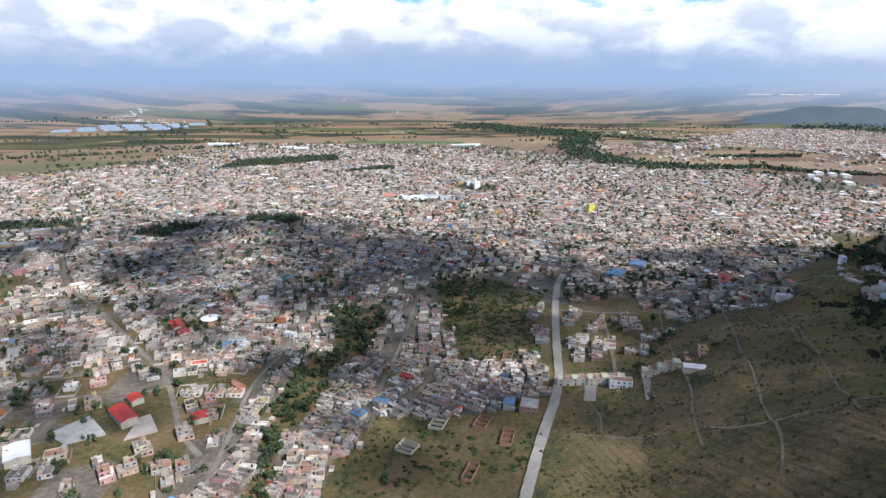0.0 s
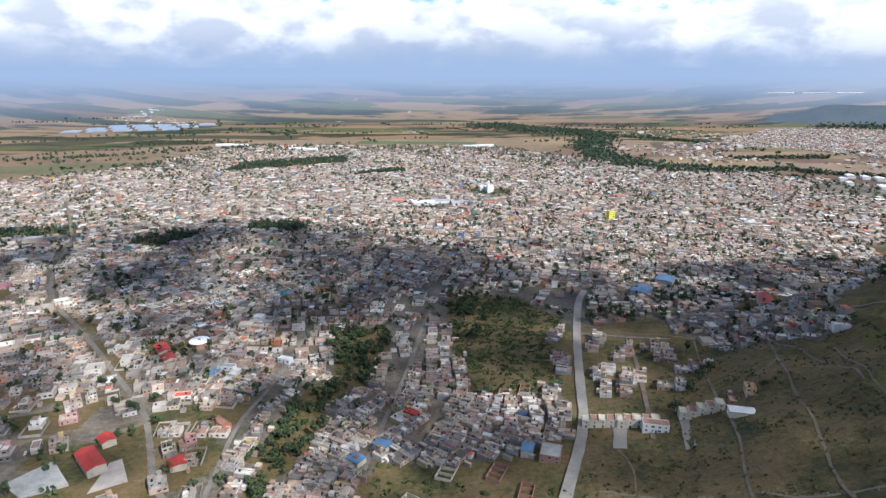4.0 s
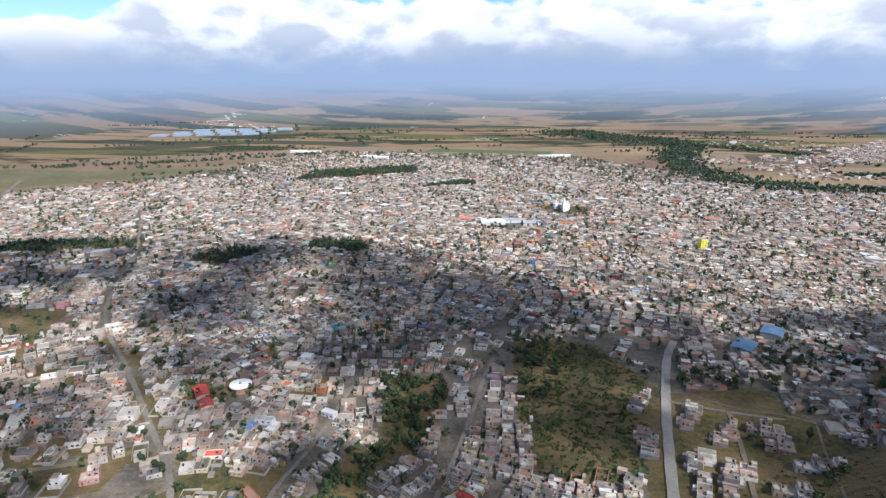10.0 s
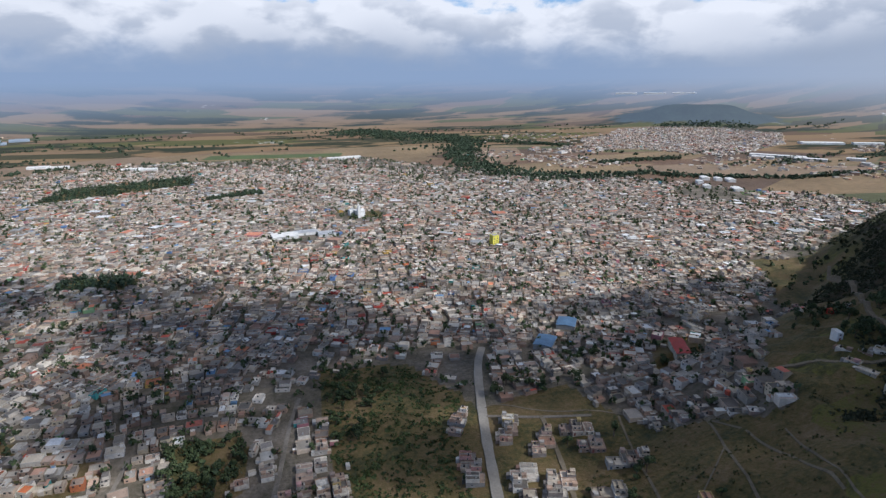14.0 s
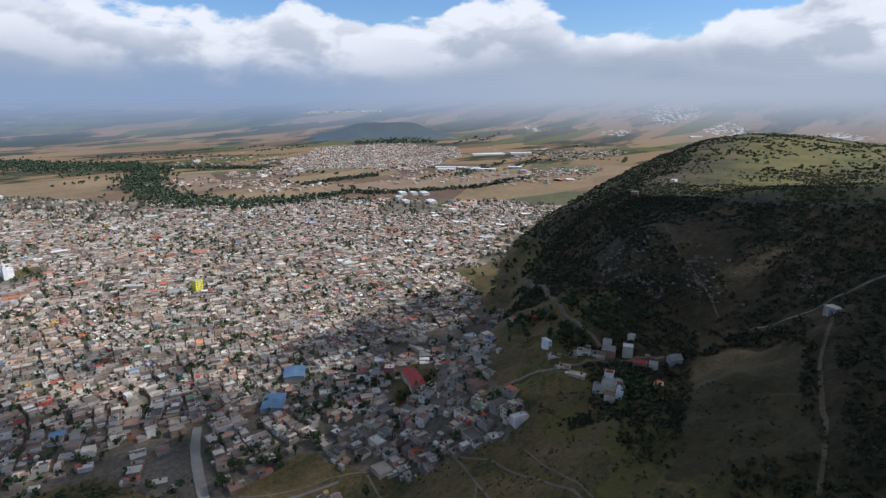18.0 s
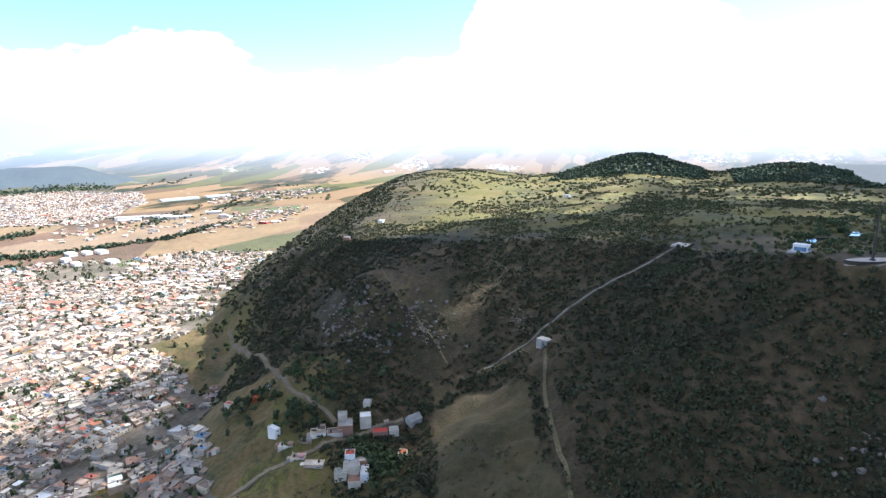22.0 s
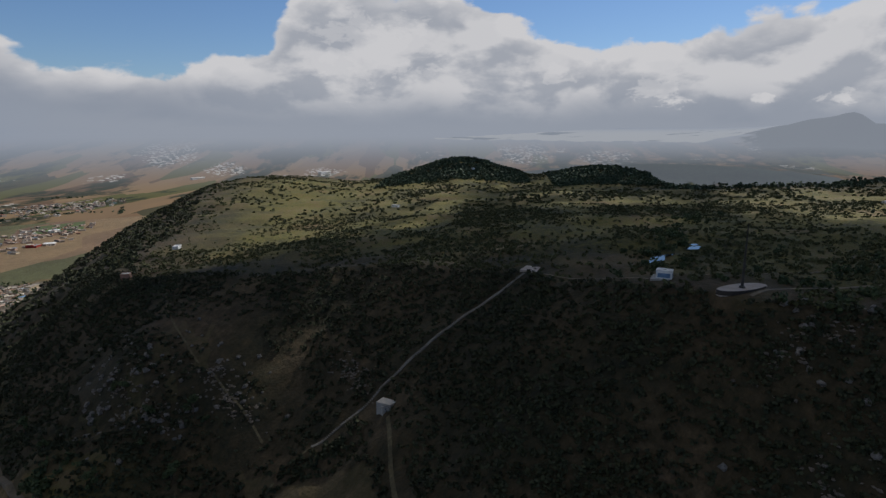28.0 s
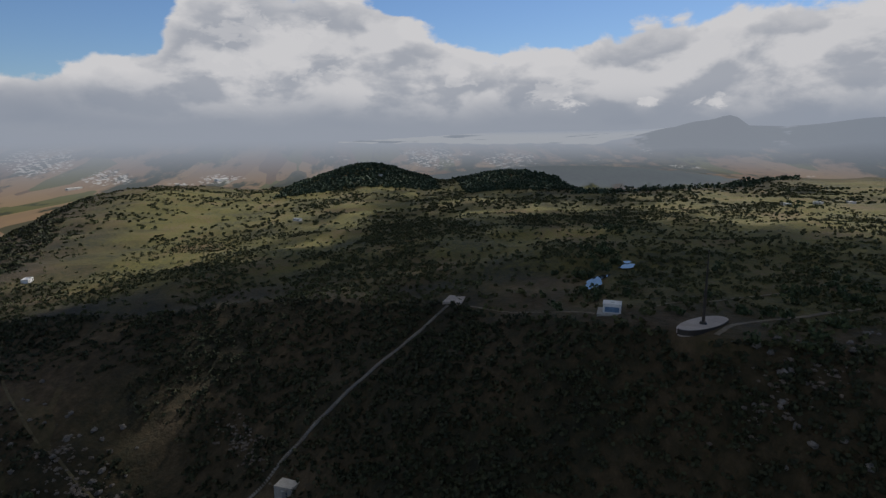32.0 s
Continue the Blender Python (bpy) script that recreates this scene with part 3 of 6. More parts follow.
ROADS = {
    "main": (MAIN, 7.5), "front": ([(84, 388), (110, 376), (137, 367)], 3.0),
    "lane": ([(94, 268), (99, 290), (110, 345), (113, 376)], 3.5), "west": ([(-109, 228), (-125, 244), (-140, 272), (-155, 297), (-180, 322), (-243, 388), (-297, 438), (-340, 500), (-395, 620), (-510, 785), (-560, 900)], 4.4),
    "west_cross": ([(-330, 252), (-241, 281), (-212, 289), (-172, 313)], 4.5), "west_low": ([(-300, 215), (-219, 251), (-192, 272), (-150, 292)], 4.5), "court": ([(-168, 272), (-156, 280), (-149, 292)], 4.0),
    "inner": ([(-99, 208), (-102, 251), (-107, 294), (-100, 330), (-96, 400)], 3.2), "diagonal": ([(-38, 262), (-34, 297), (-27, 338), (-22, 378), (-19, 413), (-14, 440)], 3.6),
    "spur": ([(-1, 319), (-8, 300), (-15, 282)], 4.5),
    "hill_foot": ([(430, 515), (412, 497), (350, 430), (288, 360), (271, 333), (260, 311)], 3.6), "hill_lane": ([(206, 350), (222, 334), (233, 322), (244, 311), (259, 297), (272, 283)], 4.0), "far_west": ([(-631, 667), (-791, 849), (-900, 1010)], 7.0),
}
ROADS = {key: (UNIT * np.array(line), width) for key, (line, width) in ROADS.items()}
NO_LOTS = list(ROADS.values())


def clear_of_roads(x, y, gap):
    ok = np.ones(np.shape(x), bool)
    for line, width in NO_LOTS:
        ok &= off(line, x, y) > width / 2 + gap
    return ok


# ---- helpers for things ----
def box(bm, x0, y0, z0, x1, y1, z1, turn=0.0, at=(0, 0)):
    c, s = math.cos(turn), math.sin(turn)
    vs = [bm.verts.new((at[0] + x * c - y * s, at[1] + x * s + y * c, z)) for z in (z0, z1) for x, y in ((x0, y0), (x1, y0), (x1, y1), (x0, y1))]
    out = [bm.faces.new([vs[n] for n in f]) for f in ((3, 2, 1, 0), (4, 5, 6, 7), (0, 1, 5, 4), (1, 2, 6, 5), (2, 3, 7, 6), (3, 0, 4, 7))]
    return out


def tube(bm, x, y, z0, z1, r0, r1=None, sides=10):
    r1 = r0 if r1 is None else r1
    a = [bm.verts.new((x + r0 * math.cos(6.2832 * n / sides), y + r0 * math.sin(6.2832 * n / sides), z0)) for n in range(sides)]
    b = [bm.verts.new((x + r1 * math.cos(6.2832 * n / sides), y + r1 * math.sin(6.2832 * n / sides), z1)) for n in range(sides)]
    for n in range(sides):
        bm.faces.new((a[n], a[(n + 1) % sides], b[(n + 1) % sides], b[n]))
    bm.faces.new(b)
    bm.faces.new(a[::-1])


def mesh_of(name, bm, *mats):
    me = bpy.data.meshes.new(name)
    bm.to_mesh(me)
    bm.free()
    for m in mats:
        me.materials.append(m)
    return me


def part(name, bm, mat, parent, label=""):
    """Links a bmesh as one mesh object under a thing or a part."""
    ob = new(name, mesh_of(name, bm, *(mat if isinstance(mat, (list, tuple)) else (mat,))))
    ob.parent = parent
    return tagged(ob, label) if label else ob


def thing(name, label, category, at=(0, 0, 0), turn=0.0, group="", kind=""):
    ob = new(name)
    ob.matrix_world = pose(*at, 0, 0, turn)
    return tagged(ob, label, category, group, kind)


def soup(name, verts, faces, mats, paint=None, smooth_shade=False):
    """One mesh from arrays of corners and quads."""
    verts, faces = np.asarray(verts, np.float32), np.asarray(faces, np.int32)
    me = bpy.data.meshes.new(name)
    me.vertices.add(len(verts))
    me.vertices.foreach_set("co", verts.ravel())
    me.loops.add(faces.size)
    me.loops.foreach_set("vertex_index", faces.ravel())
    me.polygons.add(len(faces))
    me.polygons.foreach_set("loop_start", np.arange(0, faces.size, faces.shape[1], dtype=np.int32))
    me.polygons.foreach_set("use_smooth", np.full(len(faces), smooth_shade))
    if paint is not None:
        a = me.attributes.new("paint", "FLOAT_COLOR", "FACE")
        a.data.foreach_set("color", np.c_[paint, np.ones(len(paint))].astype(np.float32).ravel())
    me.update(calc_edges=True)
    for m in mats:
        me.materials.append(m)
    return new(name, me)


# ---- ground ----
def make_ground():
    def lines(n, reach, mid, tight):
        u = np.linspace(-1, 1, n)
        return mid + reach * np.sinh(tight * u) / math.sinh(tight)
    xs, ys = lines(420, 6400, 260, 4.1), lines(420, 6400, 480, 4.1)
    x, y = np.meshgrid(xs, ys)
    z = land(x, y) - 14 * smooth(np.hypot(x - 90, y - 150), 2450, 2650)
    n = len(xs)
    k = np.arange(n * n).reshape(n, n)
    faces = np.stack([k[:-1, :-1], k[:-1, 1:], k[1:, 1:], k[1:, :-1]], -1).reshape(-1, 4)
    ob = soup("ground", np.stack([x, y, z], -1).reshape(-1, 3), faces, [M_GROUND], smooth_shade=True)
    fx, fy = x.ravel(), y.ravel()
    green = np.zeros(fx.shape, bool)
    for g in GREENS:
        green |= inside(g, fx, fy)
    town = (inside(TOWN, fx, fy) | inside(TOWN_EAST, fx, fy)) & ~green
    px, py = fx / UNIT, fy / UNIT
    town &= ~((px < -105) & (py < 420) & (wave(px, py, 60, 9) > -0.2))
    hill = inside(FOOT, px, py) & (off(FOOT, px, py, True) > np.where(px > 300, 12, 75) + 14 * wave(px, py, 40, 33))
    field = ~inside(FOOT, px, py) & ~inside(TOWN, fx, fy) & ((py > 900) | (np.hypot(px, py) > 1100) | (px < -500))
    bare = inside(MEADOW, px, py) | (off([(302, 360), (335, 320), (365, 330)], px, py) < 12) & (wave(px, py, 25, 8) > 0)
    rim_in = inside(RIM, px, py)
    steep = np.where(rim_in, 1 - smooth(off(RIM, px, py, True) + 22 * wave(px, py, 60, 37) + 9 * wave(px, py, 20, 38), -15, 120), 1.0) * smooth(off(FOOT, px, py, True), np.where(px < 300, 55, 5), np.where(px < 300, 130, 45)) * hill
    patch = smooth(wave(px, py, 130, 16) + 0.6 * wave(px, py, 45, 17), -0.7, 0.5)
    # sunlit parts of the plateau stay paler: light painted into the ground mask
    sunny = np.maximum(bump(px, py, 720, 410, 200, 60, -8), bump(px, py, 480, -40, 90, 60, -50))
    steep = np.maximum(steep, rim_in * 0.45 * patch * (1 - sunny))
    for name, mask in (("thicket_shade", steep), ("town", town), ("hill", hill), ("field", field), ("bare", bare), ("ploughed", inside([(60, 230), (105, 217), (128, 197), (170, 175), (150, 100), (30, 120)], px, py))):
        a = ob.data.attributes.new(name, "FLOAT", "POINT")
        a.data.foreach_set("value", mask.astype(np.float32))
    return tagged(ob, "valley floor with fields, dusty town lots and dry hillsides", "ground", kind="structure")


make_ground()


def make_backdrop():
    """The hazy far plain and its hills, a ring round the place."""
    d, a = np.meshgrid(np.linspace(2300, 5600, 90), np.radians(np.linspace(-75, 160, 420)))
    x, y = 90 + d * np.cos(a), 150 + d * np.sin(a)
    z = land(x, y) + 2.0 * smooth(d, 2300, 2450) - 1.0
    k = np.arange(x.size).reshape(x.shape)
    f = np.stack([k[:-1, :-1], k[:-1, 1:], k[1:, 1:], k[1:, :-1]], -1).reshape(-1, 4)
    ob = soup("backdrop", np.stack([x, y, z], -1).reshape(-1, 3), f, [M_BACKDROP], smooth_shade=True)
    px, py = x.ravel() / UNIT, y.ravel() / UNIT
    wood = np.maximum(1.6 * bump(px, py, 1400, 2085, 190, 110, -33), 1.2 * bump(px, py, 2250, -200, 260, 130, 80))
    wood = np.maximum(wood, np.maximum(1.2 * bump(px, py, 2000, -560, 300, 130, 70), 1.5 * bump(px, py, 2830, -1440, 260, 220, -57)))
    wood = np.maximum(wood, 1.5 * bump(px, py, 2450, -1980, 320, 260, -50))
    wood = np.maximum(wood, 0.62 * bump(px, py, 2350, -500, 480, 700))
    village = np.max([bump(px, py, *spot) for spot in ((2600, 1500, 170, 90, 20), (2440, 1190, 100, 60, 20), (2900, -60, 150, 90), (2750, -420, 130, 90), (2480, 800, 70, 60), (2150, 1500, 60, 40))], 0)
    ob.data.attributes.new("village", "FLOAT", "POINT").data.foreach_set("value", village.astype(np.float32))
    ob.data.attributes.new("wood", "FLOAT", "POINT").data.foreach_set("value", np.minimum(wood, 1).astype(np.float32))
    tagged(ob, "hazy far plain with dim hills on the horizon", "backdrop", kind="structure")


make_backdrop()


def ribbon(name, line, width, mat, label, lift=0.18, step=5.0, category="road", graded=True):
    """A road laid over the land, with a shoulder that dips into it."""
    pts = [Vector(p) for p in np.asarray(line).tolist()]
    # round the corners
    for _ in range(2):
        cut = [pts[0]]
        for a, b in zip(pts[:-1], pts[1:]):
            cut += [a.lerp(b, 0.25), a.lerp(b, 0.75)]
        pts = cut + [pts[-1]]
    fine = []
    for a, b in zip(pts[:-1], pts[1:]):
        n = max(1, int((b - a).length / step))
        fine += [a.lerp(b, i / n) for i in range(n)]
    fine.append(pts[-1])
    rows = []
    rnd = random.Random(name)
    for i, p in enumerate(fine):
        d = fine[min(i + 1, len(fine) - 1)] - fine[max(i - 1, 0)]
        s = Vector((d.y, -d.x)).normalized() if d.length else Vector((1, 0))
        w = width / 2 * rnd.uniform(0.93, 1.07)
        rows.append([(p + s * o * w) for o in (-1.06, -1, -0.33, 0.33, 1, 1.06)])
    flat = np.array([[(q.x, q.y) for q in r] for r in rows])
    z = land(flat[..., 0], flat[..., 1])
    mid = z[:, 1:5].max(1, keepdims=True) + lift
    zz = np.repeat(mid, 6, 1) if graded else z + lift
    zz[:, 0] = z[:, 0] - 1.0
    zz[:, 5] = z[:, 5] - 1.0
    v = np.concatenate([flat, zz[..., None]], -1).reshape(-1, 3)
    k = np.arange(len(v)).reshape(-1, 6)
    f = np.stack([k[:-1, :-1], k[:-1, 1:], k[1:, 1:], k[1:, :-1]], -1).reshape(-1, 4)
    return tagged(soup(name, v, f, [mat], smooth_shade=False), label, category, kind="structure")


for key, (line, width) in ROADS.items():
    paved = key in ("main", "west", "diagonal", "inner", "far_west", "front")
    ribbon("road" if paved else "track", line, width, M_ASPHALT if key == "main" else M_STREET if paved else M_DIRT, "pale worn town street" if paved else "dusty unpaved lane between lots")
for line, width in (([(360, 168), (347, 155), (330, 142), (312, 130)], 2.4), ([(283, 108), (289, 99), (294, 84), (297, 69), (300, 50)], 3.6), ([(305, 118), (312, 111), (314, 93), (322, 71), (324, 50)], 2.4), ([(300, 224), (290, 222), (271, 219), (246, 211), (222, 201), (170, 190)], 3.6),
                    ([(149, 361), (140, 327), (130, 286), (125, 255), (113, 226), (108, 204)], 2.6), ([(62, 237), (66, 236), (74, 232), (88, 226), (100, 221)], 3.2), ([(113, 214), (124, 202), (130, 200)], 2.6),
                    ([(175, 330), (167, 306), (154, 265), (142, 228), (134, 209), (130, 189), (119, 170)], 2.6), ([(132, 198), (144, 194), (158, 182)], 2.6), ([(190, 300), (180, 266), (168, 228), (155, 197), (150, 180)], 1.8),
                    ([(84, 392), (93, 398), (117, 377), (147, 369), (175, 330), (182, 295), (175, 258)], 2.4), ([(137, 284), (150, 292), (167, 306)], 1.6), ([(76, 268), (80, 250), (76, 234)], 2.0),
                    ([(470, 387), (408, 363), (371, 341), (352, 323), (341, 312), (331, 298), (320, 283), (310, 275)], 2.2), ([(304, 254), (290, 268), (278, 277)], 1.8), ([(248, 307), (236, 296), (226, 287)], 3.0)):
    width *= 0.6
    ribbon("track", UNIT * np.array(line), width, M_EARTH if min(p[0] for p in line) > 165 and max(p[1] for p in line) > 180 else M_DIRT, "bare earth track across the dry slope", 0.3, graded=False)


# ---- houses near the camera ----
def window_mesh(w, h):
    """A pane set back in its frame, one closed shape."""
    bm = bmesh.new()
    def ring(f, y):
        return [bm.verts.new((sx * (w / 2 + f), y, sz * (h / 2 + f))) for sx, sz in ((-1, -1), (1, -1), (1, 1), (-1, 1))]
    rings = [ring(0.1, 0.1), ring(0.1, -0.09), ring(0, -0.09), ring(0, -0.02)]
    for p, q in zip(rings[:-1], rings[1:]):
        for n in range(4):
            bm.faces.new((p[n], p[(n + 1) % 4], q[(n + 1) % 4], q[n]))
    bm.faces.new(rings[3]).material_index = 1
    return mesh_of("window", bm, M_FRAME, M_GLASS)


WINDOWS = [window_mesh(1.5, 1.2), window_mesh(1.0, 1.1), window_mesh(2.0, 1.4)]


def house_shell(w, d, h, rim, z0=-2.5, at=(0, 0)):
    """Walls with a parapet, 2 m of footing under the ground and a hollow top."""
    bm = bmesh.new()
    t = 0.22
    o = ((-w / 2, -d / 2), (w / 2, -d / 2), (w / 2, d / 2), (-w / 2, d / 2))
    i = ((-w / 2 + t, -d / 2 + t), (w / 2 - t, -d / 2 + t), (w / 2 - t, d / 2 - t), (-w / 2 + t, d / 2 - t))
    rings = [[bm.verts.new((p[0] + at[0], p[1] + at[1], z)) for p in s] for s, z in ((o, z0), (o, h + rim), (i, h + rim), (i, h - 0.1))]
    for a, b in zip(rings[:-1], rings[1:]):
        for n in range(4):
            bm.faces.new((a[n], a[(n + 1) % 4], b[(n + 1) % 4], b[n]))
    bm.faces.new(rings[3])
    return bm


def make_house(w, d, storeys, seed, label):
    """A flat-roofed block house, front towards -y, with smaller floors set back on its roof terrace."""
    r = random.Random(seed)
    home = thing("house", label, "house", group="houses of the town")
    fw, fd, cx, cy, z = w, d, 0.0, 0.0, 0.0
    corner = (r.choice((-1, 1)), r.choice((-1, 1)))
    for s in range(storeys):
        top = z + 2.8
        if s:
            nw, nd = fw * r.uniform(0.6, 0.9), fd * r.uniform(0.55, 0.85)
            cx, cy = cx + corner[0] * ((fw - nw) / 2 - 0.02), cy + corner[1] * ((fd - nd) / 2 - 0.02)
            fw, fd = nw, nd
        walls = part("upper_floor" if s else "body", house_shell(fw, fd, top, r.choice((0.25, 0.5, 0.9)), z - (0.1 if s else 2.5), (cx, cy)), M_WALL, home)
        bm = bmesh.new()
        box(bm, cx - fw / 2 + 0.24, cy - fd / 2 + 0.24, top - 0.05, cx + fw / 2 - 0.24, cy + fd / 2 - 0.24, top + 0.06)
        part("roof", bm, M_ROOF, home)
        n = 3 if fw > 9 else 2
        for i in range(n):
            for side in (-1, 1):
                if s == 0 and i == 0 and side == -1:
                    continue
                ob = new("window", WINDOWS[r.randrange(3)])
                ob.parent = walls
                ob.matrix_local = pose(cx + (i + 0.5) / n * fw - fw / 2 + r.uniform(-0.3, 0.3), cy + side * fd / 2, z + 1.6, 0, 0, 0 if side < 0 else 180)
        ob = new("window", WINDOWS[1])
        ob.parent = walls
        side = r.choice((-1, 1))
        ob.matrix_local = pose(cx + side * fw / 2, cy + r.uniform(-fd / 4, fd / 4), z + 1.6, 0, 0, 90 * side)
        z = top
    bm = bmesh.new()
    x = -w / 3
    box(bm, x - 0.6, -d / 2 - 0.05, -0.1, x + 0.6, -d / 2 + 0.05, 2.2)
    box(bm, x - 0.7, -d / 2 - 0.09, 2.2, x + 0.7, -d / 2 + 0.05, 2.3)
    part("door", bm, M_DOOR, home)
    # rooms, low walls and a tank on the terrace
    if r.random() < 0.7:
        bm = bmesh.new()
        bx, by = cx - corner[0] * (fw / 2 - 1.7), cy + corner[1] * (fd / 2 - 1.9)
        box(bm, bx - 1.4, by - 1.6, z + 0.05, bx + 1.4, by + 1.6, z + 2.2)
        box(bm, bx - 1.55, by - 1.75, z + 2.2, bx + 1.55, by + 1.75, z + 2.34)
        part("stair_room", bm, M_WALL, home)
    bm = bmesh.new()
    tx, ty = cx + r.uniform(-fw / 4, fw / 4), cy - corner[1] * fd / 4
    box(bm, tx - 0.6, ty - 0.6, z + 0.05, tx + 0.6, ty + 0.6, z + 0.6)
    tube(bm, tx, ty, z + 0.6, z + 1.7, 0.6, 0.56)
    tube(bm, tx, ty, z + 1.7, z + 1.95, 0.56, 0.2)
    part("water_tank", bm, M_TANK, home)
    bm = bmesh.new()
    wx = r.uniform(-fw / 5, fw / 5)
    box(bm, cx + wx, cy - fd / 2 + 0.24, z + 0.05, cx + wx + 0.15, cy + fd / 2 - 0.24, z + r.uniform(0.5, 1.3))
    part("terrace_wall", bm, M_WALL, home)
    if "stubs" in label:
        for px in (-w / 2 + 0.15, w / 2 - 0.15):
            for py in (-d / 2 + 0.15, d / 2 - 0.15):
                bm = bmesh.new()
                box(bm, px - 0.13, py - 0.13, 2.9, px + 0.13, py + 0.13, 3.1 + r.uniform(0.9, 1.6))
                part("column_stub", bm, M_GREY, home)
    # a lean-to in the yard
    bm = bmesh.new()
    lx, lw = r.uniform(-w / 5, w / 5), r.uniform(2.5, 5)
    vs = [bm.verts.new(p) for p in ((lx - lw / 2, d / 2, -1.5), (lx + lw / 2, d / 2, -1.5), (lx + lw / 2, d / 2 + 2.6, -1.5), (lx - lw / 2, d / 2 + 2.6, -1.5), (lx - lw / 2, d / 2, 2.5), (lx + lw / 2, d / 2, 2.5), (lx + lw / 2, d / 2 + 2.6, 2.1), (lx - lw / 2, d / 2 + 2.6, 2.1))]
    for f in ((4, 5, 6, 7), (1, 2, 6, 5), (2, 3, 7, 6), (3, 0, 4, 7)):
        bm.faces.new([vs[q] for q in f])
    part("lean_to", bm, M_ROOF, home)
    return home


HOUSE_KINDS = [(8, 10, 1, "single-storey block house with flat roof and water tank"), (9.5, 12, 1, "low grey block house with parapet roof"), (7.5, 10, 2, "two-storey painted house with flat roof"),
               (9, 12, 2, "two-storey concrete house with rooftop room"), (6.5, 9, 1, "small unfinished block house with column stubs"), (12, 10, 2, "wide two-storey house with roof terrace"),
               (6.5, 12, 1, "narrow single-storey terrace house"), (8, 9, 3, "three-storey concrete house with stepped flat roofs"), (13, 9, 1, "long single-storey house with flat concrete roof"), (11, 13, 2, "broad two-storey house with roof terrace")]
HOUSES = [make_house(w, d, s, 40 + n, label) for n, (w, d, s, label) in enumerate(HOUSE_KINDS)]


# ---- lots of the town ----
def lots(origin, turn, reach, poly, seed, keep, bend=26.0):
    """Rows of contiguous lots along bent streets, as arrays x, y, angle, width, depth, storeys."""
    r = random.Random(seed)
    out = []
    c, s = math.cos(turn), math.sin(turn)
    v0 = -reach
    while v0 < reach:
        street, da, yard, db = r.choice((5.0, 6.0, 7.0)), r.uniform(9, 13), r.uniform(0.5, 3.0), r.uniform(9, 13)
        block_len, shift = r.uniform(70, 120), r.uniform(0, 100)
        for row, deep, v in ((0, da, v0 + street), (1, db, v0 + street + da + yard)):
            u = -reach
            while u < reach:
                w = r.choice((5.5, 6.5, 7.5, 8.5, 10.0, 13.0))
                if (u + shift + 3000) % block_len < 5:
                    u += 5
                    continue
                d = deep * r.uniform(0.65, 1.08)
                front = v + d / 2 if row == 0 else v + deep - d / 2
                out.append((u + w / 2, front + r.uniform(-0.7, 0.7), turn + (0 if row == 0 else math.pi) + r.uniform(-0.03, 0.03), w - 0.12, d, r.choice((1, 1, 1, 1, 1, 2, 2) if abs(v0) < 900 else (1, 1, 1, 1, 2))))
                u += w + (r.uniform(1, 8) if r.random() < 0.16 else 0)
        v0 += street + da + yard + db
    a = np.array(out)
    u, v = a[:, 0].copy(), a[:, 1].copy()
    du, dv = bend * wave(u, v, 520, seed), bend * wave(u, v, 430, seed + 1) + 5 * wave(u, v, 130, seed + 2)
    tilt = (bend * wave(u + 4, v, 430, seed + 1) + 5 * wave(u + 4, v, 130, seed + 2) - dv) / 4
    u, v = u + du, v + dv
    a[:, 0], a[:, 1] = origin[0] + u * c - v * s, origin[1] + u * s + v * c
    a[:, 2] += np.arctan(tilt)
    x, y = a[:, 0], a[:, 1]
    ok = inside(poly, x, y) & (np.random.RandomState(seed).rand(len(a)) < keep(x, y)) & clear_of_roads(x, y, 4.8)
    for g in GREENS:
        ok &= ~inside(g, x, y)
    for cx, cy, rad in RESERVED:
        ok &= np.hypot(x - cx, y - cy) > rad
    return a[ok]


RESERVED = [(x * UNIT, y * UNIT, q * UNIT * 0.9) for x, y, q in [(217, 411, 17), (148, 458, 15), (172, 483, 14), (-158, 372, 15), (-178, 362, 12), (-22, 798, 38), (52, 880, 34), (191, 712, 10), (-153, 250, 34), (267, 350, 8), (268, 297, 14), (238, 290, 18), (600, 900, 60), (-243, 306, 9), (-226, 305, 10), (-213, 309, 9), (-189, 303, 12), (-209, 271, 9), (-199, 259, 11), (-187, 286, 9), (-178, 265, 9), (-124, 269, 10), (-122, 248, 12), (-135, 229, 9), (-137, 213, 10), (-111, 217, 9), (-186, 221, 10), (-150, 219, 8), (-236, 284, 9), (-232, 262, 9)]]
WEST_PART = UNIT * np.array([(-1000, 100), (-104, 100), (-104, 300), (-130, 330), (-320, 520), (-420, 700), (-1000, 1000)])


def keep_all(x, y):
    low = (x < -160) & (y < 470)
    rim = np.clip(off(TOWN, x, y, True) / np.where(y > 1600, 300, 80), 0.25, 1)
    return np.where(low, 0.44, 0.96 * np.where(y > 650, rim, 1))


def in_centre(x, y):
    """The older centre, whose streets run another way."""
    return (wave(x, y, 900, 27) + (y - 950) / 500 > 0) | (inside(UNIT * np.array([(110, 480), (300, 440), (460, 580), (620, 700), (300, 800)]), x, y))


def in_west(x, y):
    return inside(WEST_PART, x, y)


